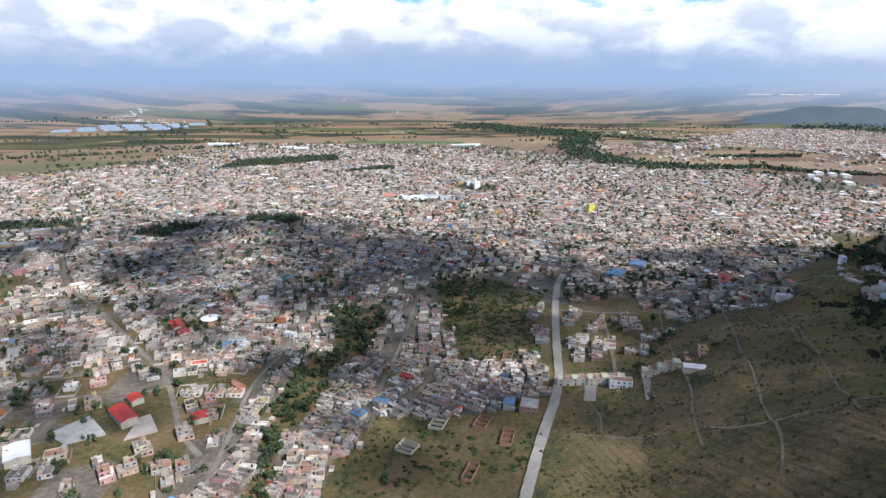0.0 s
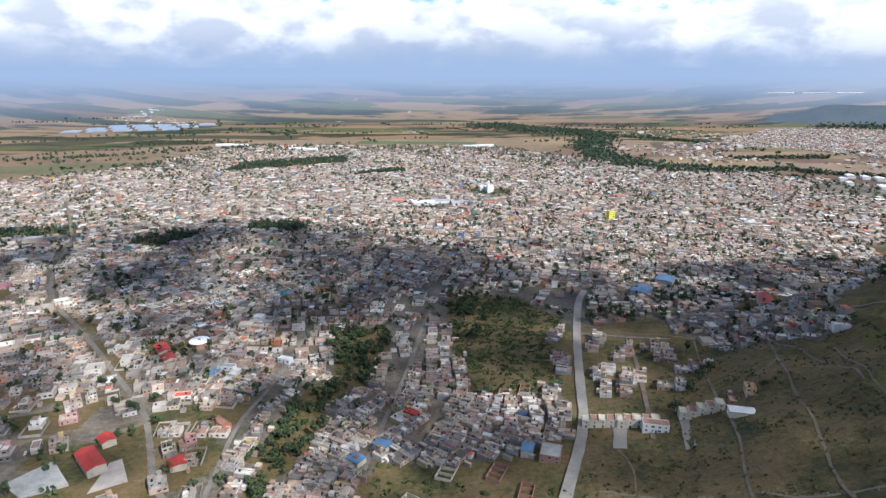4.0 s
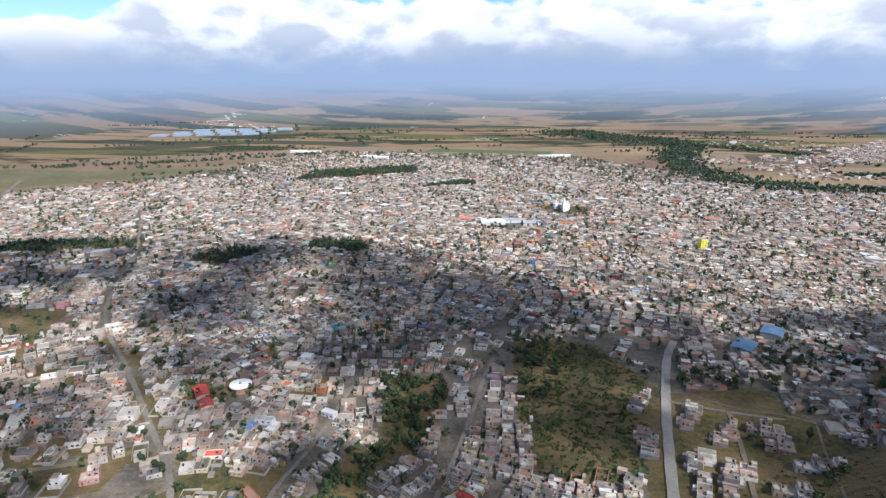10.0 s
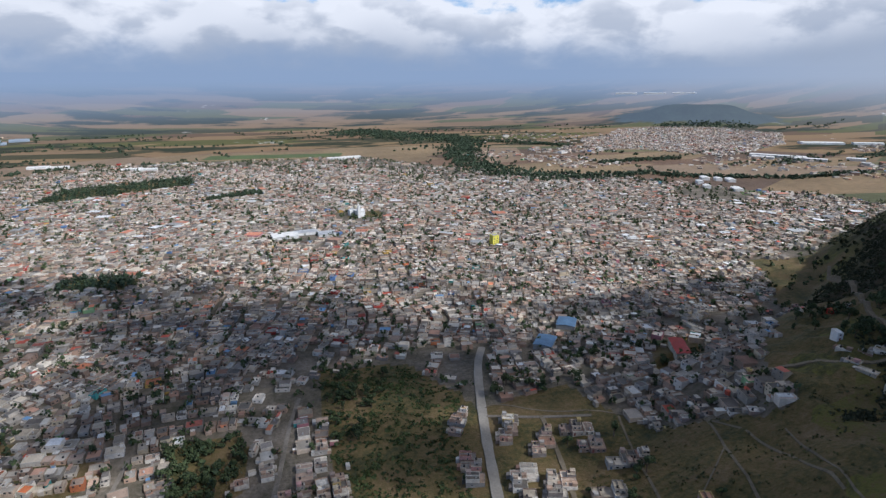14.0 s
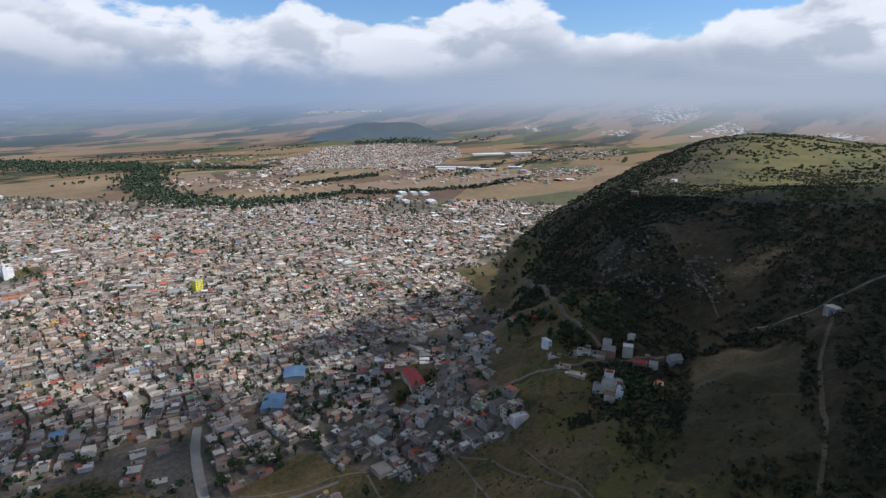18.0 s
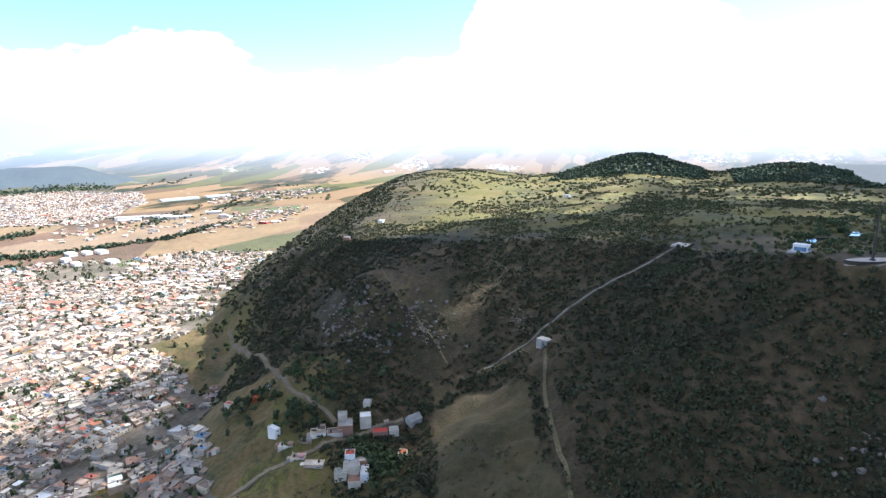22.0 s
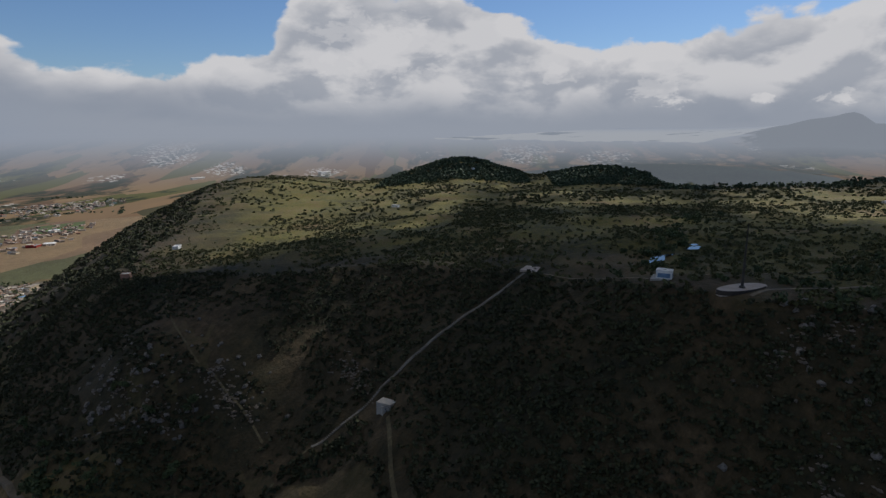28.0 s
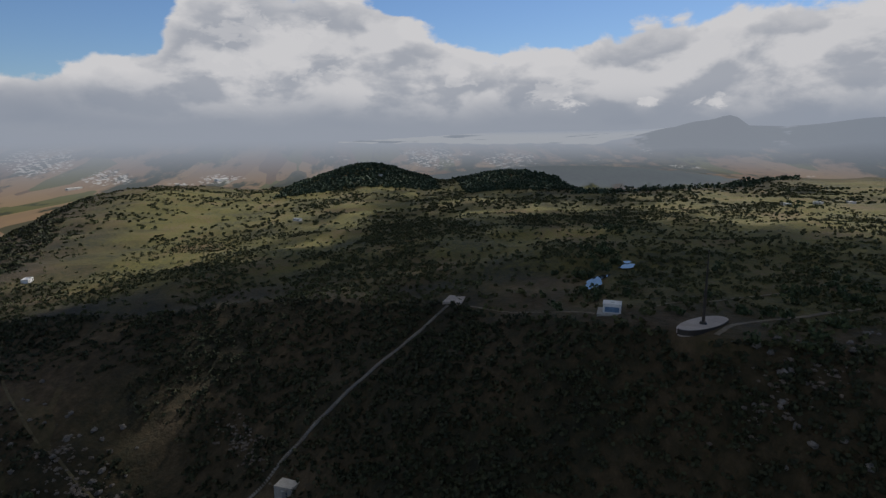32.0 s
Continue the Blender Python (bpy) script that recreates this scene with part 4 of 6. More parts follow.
A = lots((105, 450), radians(75), 2250, TOWN, 11, lambda x, y: keep_all(x, y) * ~in_west(x, y) * ~in_centre(x, y))
C = lots((0, 1200), radians(-8), 1700, TOWN, 17, lambda x, y: keep_all(x, y) * ~in_west(x, y) * in_centre(x, y))
B = lots((-300, 450), radians(20), 1800, TOWN, 23, lambda x, y: keep_all(x, y) * in_west(x, y))
LOTS = np.concatenate([A, B, C])
FAR_LOTS = lots((1725, 2700), radians(30), 1900, TOWN_EAST, 31, lambda x, y: np.full(np.shape(x), 0.88))
# loose houses outside the closed rows: x, y, turn, kind
LOOSE = [(94, 370, 75, 5), (89, 363, 75, 0), (107, 354, 75, 1), (101, 349, 75, 0), (125, 358, -15, 3), (119, 360, -15, 0), (122, 345, -15, 2), (130, 328, -15, 8), (137, 330, -15, 1), (85, 331, 75, 5), (91, 335, 75, 1), (98, 320, 75, 9), (105, 323, 75, 0), (84, 313, 75, 8), (94, 311, 75, 8), (115, 312, -15, 8), (137, 284, -15, 1), (67, 341, 75, 9), (66, 351, 75, 0), (70, 386, 60, 3), (67, 379, 60, 0),
         (-243, 306, 20, 9), (-228, 304, 20, 5), (-213, 309, 20, 9), (-187, 305, 35, 7), (-193, 299, 35, 5), (-209, 271, 20, 3), (-197, 257, 20, 9), (-203, 262, 20, 2), (-187, 286, 30, 5), (-178, 265, 30, 9), (-122, 272, 30, 5), (-128, 266, 30, 3), (-122, 243, 30, 9), (-135, 229, 35, 9), (-135, 215, 35, 5), (-141, 210, 35, 3), (-111, 217, 25, 9), (-150, 219, 35, 4), (-219, 316, 20, 3), (-236, 284, 20, 5), (-250, 275, 20, 9), (-232, 262, 20, 3), (-222, 240, 20, 9),
         (60, 303, 75, 3), (59, 294, 75, 2), (54, 285, 75, 5), (51, 276, 75, 8), (57, 279, 75, 1),
         (242, 325, 20, 0), (246, 318, 20, 4), (250, 314, 30, 2), (235, 307, 20, 6), (237, 316, 20, 4), (267, 291, 30, 4), (254, 308, 30, 0), (207, 330, 75, 3), (203, 340, 75, 2), (212, 346, 75, 1), (216, 358, 75, 5), (222, 368, 75, 2), (230, 372, 75, 0), (238, 384, 75, 3), (249, 383, 75, 2), (262, 398, 75, 5), (275, 415, 75, 2), (264, 410, 75, 1), (353, 463, 30, 0), (341, 455, 30, 2), (330, 450, 30, 1)]
LOOSE = [(x * UNIT, y * UNIT, turn, kind) for x, y, turn, kind in LOOSE]


def add_houses(rows):
    """Houses from rows of kind, x, y, turn; the floor sits near the lowest corner, and walls run below the ground."""
    at = np.array([(x, y) for _, x, y, _ in rows])
    z = np.min([highs(at + (dx, dy)) for dx in (-5, 5) for dy in (-5, 5)], 0) + 0.8
    for (kind, x, y, turn), level in zip(rows, z):
        copy_thing(HOUSES[kind], pose(x, y, level, 0, 0, turn))


near = np.hypot(LOTS[:, 0] - 45, LOTS[:, 1] - 255)
order = np.argsort(near)
NEAR, REST = LOTS[order[:285]], LOTS[order[285:]]
rnd = random.Random(5)
rows = []
for x, y, turn, w, d, storeys in NEAR:
    fit = sorted(range(len(HOUSE_KINDS)), key=lambda k: abs(HOUSE_KINDS[k][0] - w) + abs(HOUSE_KINDS[k][1] - d) + 2 * abs(HOUSE_KINDS[k][2] - storeys) + rnd.uniform(0, 1.5))[0]
    rows.append((fit, x, y, math.degrees(turn)))
# the loose houses by the main road stand in joined pairs
pairs = []
for x, y, turn, kind in LOOSE[:20]:
    other = rnd.randrange(len(HOUSE_KINDS))
    step = (HOUSE_KINDS[kind][0] + HOUSE_KINDS[other][0]) / 2 + 0.3
    pairs.append((other, x + step * math.cos(radians(turn)), y + step * math.sin(radians(turn)), turn))
add_houses(rows + pairs + [(kind, x, y, turn) for x, y, turn, kind in LOOSE])
for h in HOUSES:
    for o in list(h.children_recursive) + [h]:
        bpy.data.objects.remove(o)


def house_soup(name, a, seed, windows, label, plain_boxes=False):
    """Many small flat-roofed houses with parapets, rooftop rooms and tanks in one mesh."""
    r = np.random.RandomState(seed)
    n = len(a)
    x, y, turn, w, d, st = a.T
    z = land(x, y)
    split = (st > 1.5) & (r.rand(n) < 0.75)
    h = np.where(split, 2.7, st * 2.6) + r.uniform(-0.3, 0.6, n)
    if not windows:
        hall = r.rand(n) < (0.0 if plain_boxes else 0.02)
        w, d = np.where(hall, w * 2.0, w), np.where(hall, d * 1.9, d)
        h = np.where(hall, h + 2.0, h)
    V, F, C = [], [], []
    base = 0
    walls = np.array(WALLS)[r.randint(0, len(WALLS), n)]
    bright = r.rand(n) < 0.025
    walls[bright] = np.array(ACCENTS)[r.randint(0, len(ACCENTS), bright.sum())]
    roofs = np.array(ROOFS)[r.randint(0, len(ROOFS), n)]
    hot = r.rand(n) < 0.045
    roofs[hot] = np.array([(0.50, 0.10, 0.06), (0.55, 0.2, 0.1), (0.46, 0.14, 0.10), (0.15, 0.28, 0.45)])[r.randint(0, 4, hot.sum())]
    if not windows:
        roofs[hall] = np.array([(0.78, 0.77, 0.75), (0.62, 0.62, 0.6), (0.45, 0.46, 0.46), (0.5, 0.2, 0.12)])[r.randint(0, 4, hall.sum())]
    walls = walls * r.uniform(0.72, 1.14, (n, 1))
    roofs = np.minimum(roofs * r.uniform(0.55, 1.38, (n, 1)), 0.82)
    cs, sn = np.cos(turn), np.sin(turn)

    def place(lx, ly, lz):
        return np.stack([x[:, None] + lx * cs[:, None] - ly * sn[:, None], y[:, None] + lx * sn[:, None] + ly * cs[:, None], z[:, None] + lz], -1)

    sx, sy = np.array([-1, 1, 1, -1]) / 2, np.array([-1, -1, 1, 1]) / 2
    W, D = w[:, None], d[:, None]
    rim = r.uniform(0.2, 0.9, (n, 1))
    t = 0.22
    H = h[:, None] + 0 * sx
    one = np.ones(4)
    rings = [place(W * sx, D * sy, -3.0 * one + 0 * H), place(W * sx, D * sy, H + rim), place((W - 2 * t) * sx, (D - 2 * t) * sy, H + rim), place((W - 2 * t) * sx, (D - 2 * t) * sy, H)]
    v = np.stack(rings, 1).reshape(n * 16, 3)
    f = []
    for k in range(3):
        for i in range(4):
            j = (i + 1) % 4
            f.append((4 * k + i, 4 * k + j, 4 * k + 4 + j, 4 * k + 4 + i))
    f.append((12, 13, 14, 15))
    if not windows:
        v = np.stack(rings[:2], 1).reshape(n * 8, 3)
        f = f[:4] + [(4, 5, 6, 7)]
    F.append((np.arange(n)[:, None, None] * (16 if windows else 8) + np.array(f)).reshape(-1, 4))
    V.append(v)
    cols = np.repeat(walls[:, None], len(f), 1)
    cols[:, -1] = roofs
    C.append(cols.reshape(-1, 3))
    base += len(v)

    def boxes(pick, lx, ly, z0, bw, bd, bh, col, top=None):
        nonlocal base
        m = len(pick)
        if not m:
            return
        px, py = lx[:, None] + bw[:, None] * sx, ly[:, None] + bd[:, None] * sy
        gx = x[pick][:, None] + px * cs[pick][:, None] - py * sn[pick][:, None]
        gy = y[pick][:, None] + px * sn[pick][:, None] + py * cs[pick][:, None]
        lo = np.stack([gx, gy, np.repeat((z[pick] + z0)[:, None], 4, 1)], -1)
        hi = lo + np.array([0, 0, 1]) * bh[:, None, None]
        V.append(np.concatenate([lo, hi], 1).reshape(-1, 3))
        q = np.array([(4, 5, 6, 7), (0, 1, 5, 4), (1, 2, 6, 5), (2, 3, 7, 6), (3, 0, 4, 7)])
        F.append((base + np.arange(m)[:, None, None] * 8 + q).reshape(-1, 4))
        tint = np.repeat(col[:, None], 5, 1)
        if top is not None:
            tint[:, 0] = top
        C.append(tint.reshape(-1, 3))
        base += m * 8

    if plain_boxes:
        return tagged(soup(name, np.concatenate(V), np.concatenate(F), [M_PAINT], np.concatenate(C)), label, "sheds", kind="stuff")
    p = np.where(split)[0]
    uw, ud = w[p] * r.uniform(0.5, 0.85, len(p)), d[p] * r.uniform(0.5, 0.9, len(p))
    boxes(p, (w[p] - uw) * 0.49 * r.choice((-1, 1), len(p)), (d[p] - ud) * 0.49 * r.choice((-1, 1), len(p)), h[p], uw, ud, r.uniform(2.5, 3.0, len(p)), walls[p], roofs[r.randint(0, n, len(p))])
    p = np.where(r.rand(n) < 0.3)[0]
    boxes(p, (w[p] / 2 - 1.6) * r.choice((-1, 1), len(p)), (d[p] / 2 - 1.8) * r.choice((-1, 1), len(p)), h[p], r.uniform(2, 3, len(p)), r.uniform(2.2, 4.5, len(p)), r.uniform(2.0, 2.6, len(p)), walls[p] * 0.95, roofs[p])
    p = np.where(r.rand(n) < (0.7 if windows else 0.25))[0]
    dark = np.where(r.rand(len(p), 1) < 0.7, 0.04, 0.5) * np.ones(3)
    boxes(p, r.uniform(-0.3, 0.3, len(p)) * w[p], r.uniform(-0.3, 0.3, len(p)) * d[p], h[p], np.full(len(p), 1.0), np.full(len(p), 1.0), r.uniform(1.2, 1.7, len(p)), dark)
    # yard walls and lean-tos behind
    p = np.where(r.rand(n) < (0.55 if windows else 0.2))[0]
    boxes(p, r.uniform(-0.2, 0.2, len(p)) * w[p], d[p] / 2 + 1.3, np.full(len(p), -1.0), r.uniform(2.5, 5, len(p)), np.full(len(p), 3.0), np.full(len(p), 3.4), roofs[r.randint(0, n, len(p))])
    if windows:
        for s in range(3):
            for side in (-1, 1):
                for i in (-0.25, 0.25):
                    p = np.where((st > s) & (r.rand(n) < 0.75))[0]
                    m = len(p)
                    boxes(p, i * w[p], side * (d[p] / 2 + 0.0), np.full(m, s * 2.8 + 0.9), r.uniform(0.9, 1.7, m), np.full(m, 0.12), np.where((s == 0) & (r.rand(m) < 0.4), 0.2, 1.2) + 0.0, np.full((m, 3), 0.035))
    ob = soup(name, np.concatenate(V), np.concatenate(F), [M_PAINT], np.concatenate(C))
    return tagged(ob, label, "houses", kind="stuff")


# block walls round the yards of the open western lots
def yard_walls(a, seed):
    r = np.random.RandomState(seed)
    V, F = [], []
    for x, y, turn, w, d, _ in a.tolist():
        c, s = math.cos(turn), math.sin(turn)
        deep, wide, tall = r.uniform(5, 11), w + r.uniform(1, 7), r.uniform(1.6, 2.3)
        y0, y1 = -d / 2 + r.uniform(0, 2), d / 2 + deep
        for x0, ya, x1, yb in ((-wide / 2, y0, -wide / 2 + 0.2, y1), (wide / 2 - 0.2, y0, wide / 2, y1), (-wide / 2 + 0.2, y1 - 0.2, wide / 2 - 0.2, y1)):
            base = len(V)
            g = high(x, y)
            for lo in (-1.5, tall):
                V += [(x + u * c - v * s, y + u * s + v * c, g + lo) for u, v in ((x0, ya), (x1, ya), (x1, yb), (x0, yb))]
            F += [tuple(base + q for q in f) for f in ((4, 5, 6, 7), (0, 1, 5, 4), (1, 2, 6, 5), (2, 3, 7, 6), (3, 0, 4, 7))]
    tint = np.repeat(np.array([(0.36, 0.34, 0.31), (0.34, 0.24, 0.18), (0.5, 0.46, 0.4)])[r.randint(0, 3, len(F) // 5)], 5, 0)
    tagged(soup("yard_walls", V, F, [M_PAINT], tint), "grey block walls round grassy yards", "walls", kind="stuff")


open_lots = LOTS[(LOTS[:, 0] < -160) & (LOTS[:, 1] < 520)]
yard_walls(open_lots[np.random.RandomState(71).rand(len(open_lots)) < 0.7], 72)
dist = np.hypot(REST[:, 0] - 90, REST[:, 1] - 225)
# small rooms, sheds and lean-tos that fill the gaps between the houses
sr = np.random.RandomState(171)
pick = LOTS[sr.randint(0, len(LOTS), 19000)]
fill = pick.copy()
shift = sr.uniform(-0.9, 0.9, (len(pick), 2)) * (pick[:, 3:5] + 4.0)
c_, s_ = np.cos(pick[:, 2]), np.sin(pick[:, 2])
fill[:, 0] += shift[:, 0] * c_ - shift[:, 1] * s_
fill[:, 1] += shift[:, 0] * s_ + shift[:, 1] * c_
fill[:, 3], fill[:, 4], fill[:, 5] = sr.uniform(1.5, 5.5, len(fill)), sr.uniform(2, 8, len(fill)), sr.uniform(0.65, 1.15, len(fill))
fill = fill[clear_of_roads(fill[:, 0], fill[:, 1], 3.0) & (np.hypot(fill[:, 0] - 45, fill[:, 1] - 255) > 60)]
house_soup("town_sheds", fill, 172, False, "small rooms and sheds crowding the gaps between houses", plain_boxes=True)
house_soup("town_houses", REST[dist < 860], 61, True, "dense flat-roofed block houses of the near town quarter")
house_soup("town_houses", REST[dist >= 860], 62, False, "dense pale flat-roofed houses of the town centre")
house_soup("far_houses", FAR_LOTS, 63, False, "pale houses of the hillside quarter beyond the river")
HAMLETS = [((700, 1750), 240, 110), ((900, 1150), 170, 90), ((1050, 1000), 160, 90), ((450, 1450), 110, 50), ((1450, 1240), 190, 210), ((1600, 1210), 130, 90), ((560, 1240), 90, 60), ((640, 1480), 120, 120), ((520, 1330), 80, 70), ((1180, 1010), 110, 60), ((-1050, 2150), 150, 60)]
hr = np.random.RandomState(77)
ham = []
for (cx, cy), rad, count in HAMLETS:
    cx, cy, rad = cx * UNIT, cy * UNIT, rad * UNIT
    ang, q = hr.uniform(0, 6.28, count), np.sqrt(hr.rand(count)) * rad
    ham.append(np.stack([cx + q * np.cos(ang), cy + 0.6 * q * np.sin(ang), hr.uniform(0, 6, count), hr.uniform(8, 14, count), hr.uniform(9, 16, count), hr.choice((1, 2), count)], 1))
house_soup("far_houses", np.concatenate(ham), 64, False, "scattered houses of far hamlets on the plain")


# ---- trees and scrub ----
def leaf_cloud(cx, cy, cz, rad, tall, leaves, size, seed, r=None):
    """Random leaf clumps filling lumpy crowns: corner array and quads."""
    r = np.random.RandomState(seed)
    n = len(cx)
    tot = n * leaves
    idx = np.repeat(np.arange(n), leaves)
    # three to five lobes for each crown
    lobes = 5
    lx, ly, lz = (r.normal(0, 0.42, (n, lobes)) for _ in range(3))
    pick = r.randint(0, lobes, tot)
    dirs = r.normal(0, 1, (tot, 3))
    dirs /= np.linalg.norm(dirs, axis=1)[:, None]
    shell = r.uniform(0.35, 0.62, tot)[:, None]
    pos = np.stack([lx[idx, pick], ly[idx, pick], lz[idx, pick] * 0.8], 1) + dirs * shell
    pos[:, 0] *= rad[idx]
    pos[:, 1] *= rad[idx]
    pos[:, 2] = np.maximum(pos[:, 2] * tall[idx] * 0.5, -tall[idx] * 0.5)
    pos += np.stack([cx, cy, cz + tall * 0.5], 1)[idx]
    nrm = dirs + r.normal(0, 0.5, (tot, 3))
    nrm /= np.linalg.norm(nrm, axis=1)[:, None]
    a = np.cross(nrm, r.normal(0, 1, (tot, 3)))
    a /= np.linalg.norm(a, axis=1)[:, None]
    b = np.cross(nrm, a)
    sz = (size[idx] * r.uniform(0.6, 1.3, tot))[:, None]
    q = np.stack([pos - a * sz - b * sz * 0.6, pos + a * sz * 0.7 - b * sz, pos + a * sz + b * sz * 0.7, pos - a * sz * 0.8 + b * sz], 1)
    return q.reshape(-1, 3), np.arange(tot * 4).reshape(-1, 4)


def trunk_bm(height, r0, seed):
    bm = bmesh.new()
    r = random.Random(seed)
    tube(bm, 0, 0, -0.6, height * 0.5, r0, r0 * 0.7, 7)
    for n in range(4):
        a = 1.57 * n + r.uniform(-0.5, 0.5)
        ln = height * r.uniform(0.3, 0.42)
        vs = []
        for f, w in ((0.0, r0 * 0.55), (1.0, r0 * 0.15)):
            px, py, pz = f * ln * 0.7 * math.cos(a), f * ln * 0.7 * math.sin(a), height * 0.38 + f * ln
            vs.append([bm.verts.new((px + w * math.cos(t), py + w * math.sin(t), pz)) for t in (0, 1.26, 2.51, 3.77, 5.03)])
        for i in range(5):
            bm.faces.new((vs[0][i], vs[0][(i + 1) % 5], vs[1][(i + 1) % 5], vs[1][i]))
        bm.faces.new(vs[1])
    return bm


def make_tree(height, spread, seed, label, leaves=420):
    t = thing("tree", label, "tree", group="trees among the lots")
    part("trunk", trunk_bm(height, 0.045 * height, seed), M_BARK, t)
    o = np.zeros(1)
    v, f = leaf_cloud(o, o, o + height * 0.28, o + spread, o + height * 0.74, leaves, o + 0.42, seed)
    crown = soup("crown", v, f, [M_LEAF])
    crown.parent = t
    return t


TREES = [make_tree(7, 2.8, 1, "dark green broadleaf tree beside lots"), make_tree(9, 3.6, 2, "tall dark green ash tree"), make_tree(5, 2.2, 3, "small round green tree"), make_tree(11, 2.0, 4, "narrow dark cypress-like tree")]
tr = np.random.RandomState(8)


def tree_spots(poly, count, seed, gap=3.0):
    r = np.random.RandomState(seed)
    p = np.array(poly, float)
    x = r.uniform(p[:, 0].min(), p[:, 0].max(), count * 6)
    y = r.uniform(p[:, 1].min(), p[:, 1].max(), count * 6)
    ok = inside(poly, x, y) & clear_of_roads(x, y, gap)
    for cx, cy, rad in RESERVED:
        ok &= np.hypot(x - cx, y - cy) > rad * 0.9
    return np.stack([x[ok], y[ok]], 1)[:count]


near_trees = [tree_spots(GREENS[1], 45, 1), tree_spots(GREENS[2], 60, 2), tree_spots(UNIT * np.array([(-3, 470), (40, 462), (30, 400), (5, 385)]), 50, 3), tree_spots(UNIT * np.array([(-180, 235), (-165, 282), (-150, 280), (-160, 235)]), 10, 4),
              tree_spots(UNIT * np.array([(84, 392), (200, 400), (230, 440), (120, 430)]), 34, 5), tree_spots(UNIT * np.array([(-300, 230), (-110, 200), (-150, 330), (-280, 330)]), 28, 6), tree_spots(UNIT * np.array([(95, 270), (150, 270), (150, 370), (118, 370)]), 12, 7), tree_spots(UNIT * np.array([(230, 300), (330, 300), (330, 400), (260, 400)]), 25, 8)]
for x, y in np.concatenate(near_trees):
    k = TREES[tr.choice((0, 0, 1, 2, 2, 2, 3))]
    s = tr.uniform(0.8, 1.35)
    c = copy_thing(k, pose(x, y, high(x, y), 0, 0, tr.uniform(0, 360)))
    c.scale = (s, s, s)
for t in TREES:
    for o in list(t.children_recursive) + [t]:
        bpy.data.objects.remove(o)


def grove(name, xy, rad, tall, leaves, size, seed, mat, label):
    x, y = xy[:, 0], xy[:, 1]
    r = np.random.RandomState(seed)
    n = len(x)
    v, f = leaf_cloud(x, y, land(x, y) - 0.3, r.uniform(*rad, n), r.uniform(*tall, n), leaves, np.full(n, size), seed)
    return tagged(soup(name, v, f, [mat]), label, "trees", kind="stuff")


def along(line, count, spread, seed):
    r = np.random.RandomState(seed)
    p = np.array(line, float)
    ln = np.r_[0, np.cumsum(np.hypot(*np.diff(p, axis=0).T))]
    s = r.uniform(0, ln[-1], count)
    return np.stack([np.interp(s, ln, p[:, 0]) + r.normal(0, spread, count), np.interp(s, ln, p[:, 1]) + r.normal(0, spread, count)], 1)


def scatter(poly, count, seed, test=None):
    r = np.random.RandomState(seed)
    p = np.array(poly, float)
    x = r.uniform(p[:, 0].min(), p[:, 0].max(), count)
    y = r.uniform(p[:, 1].min(), p[:, 1].max(), count)
    ok = inside(poly, x, y)
    if test is not None:
        ok &= test(x, y, r.rand(count))
    return np.stack([x[ok], y[ok]], 1)


def on_slope(x, y, r):
    """Where scrub grows on the flank: not on the meadow, the steps, the tracks or the bald patches."""
    open_ground = clear_of_roads(x, y, 1.5)
    x, y = x / UNIT, y / UNIT
    off_field = ~inside(MEADOW, x, y) & (off(STAIR_LINE, x, y) > 2.2) & (off([(312, 231), (277, 219), (209, 195)], x, y) > 3)
    heath = bump(x, y, 345, 300, 62, 34, 48)
    r = r + 0.75 * heath
    bald = (off([(318, 334), (335, 352), (352, 372)], x, y) < 9) | (off([(366, 345), (360, 300), (330, 268)], x, y) < 6)
    return open_ground & off_field & inside(FOOT, x, y) & (off(FOOT, x, y, True) > np.where(x > 300, 9, 92) + 16 * wave(x, y, 40, 33)) & (r < 0.62 + 0.4 * smooth(wave(x, y, 50, 15), -0.6, 0.2) - 0.45 * bald) & (np.hypot(x - 291, y - 107) > 12) & (np.hypot(x - 311, y - 125) > 6)


SLOPE = UNIT * np.array([(120, -40), (262, -40), (262, 60), (276, 104), (300, 132), (361, 168), (400, 250), (440, 400), (500, 428), (620, 455), (900, 565), (1050, 605), (1000, 735), (820, 697), (680, 655), (540, 615), (460, 575), (340, 452), (265, 430), (190, 390), (130, 305), (95, 200)])
NEAR_SLOPE = UNIT * np.array([(110, -60), (262, -60), (262, 60), (276, 104), (300, 132), (361, 168), (400, 250), (440, 400), (480, 450), (420, 500), (340, 452), (265, 430), (190, 390), (130, 305), (95, 200)])
grove("hillside_scrub", scatter(NEAR_SLOPE, 60000, 91, on_slope), (1.2, 2.9), (1.1, 3.0), 15, 0.66, 92, M_THICKET, "dense dark thorn scrub on the mesa slope")
grove("hillside_scrub", scatter(SLOPE, 26000, 95, lambda x, y, r: on_slope(x, y, r) & ~inside(NEAR_SLOPE, x, y)), (1.8, 4.0), (1.6, 4.0), 10, 1.5, 96, M_THICKET, "dark thorn scrub on the far flank of the mesa")


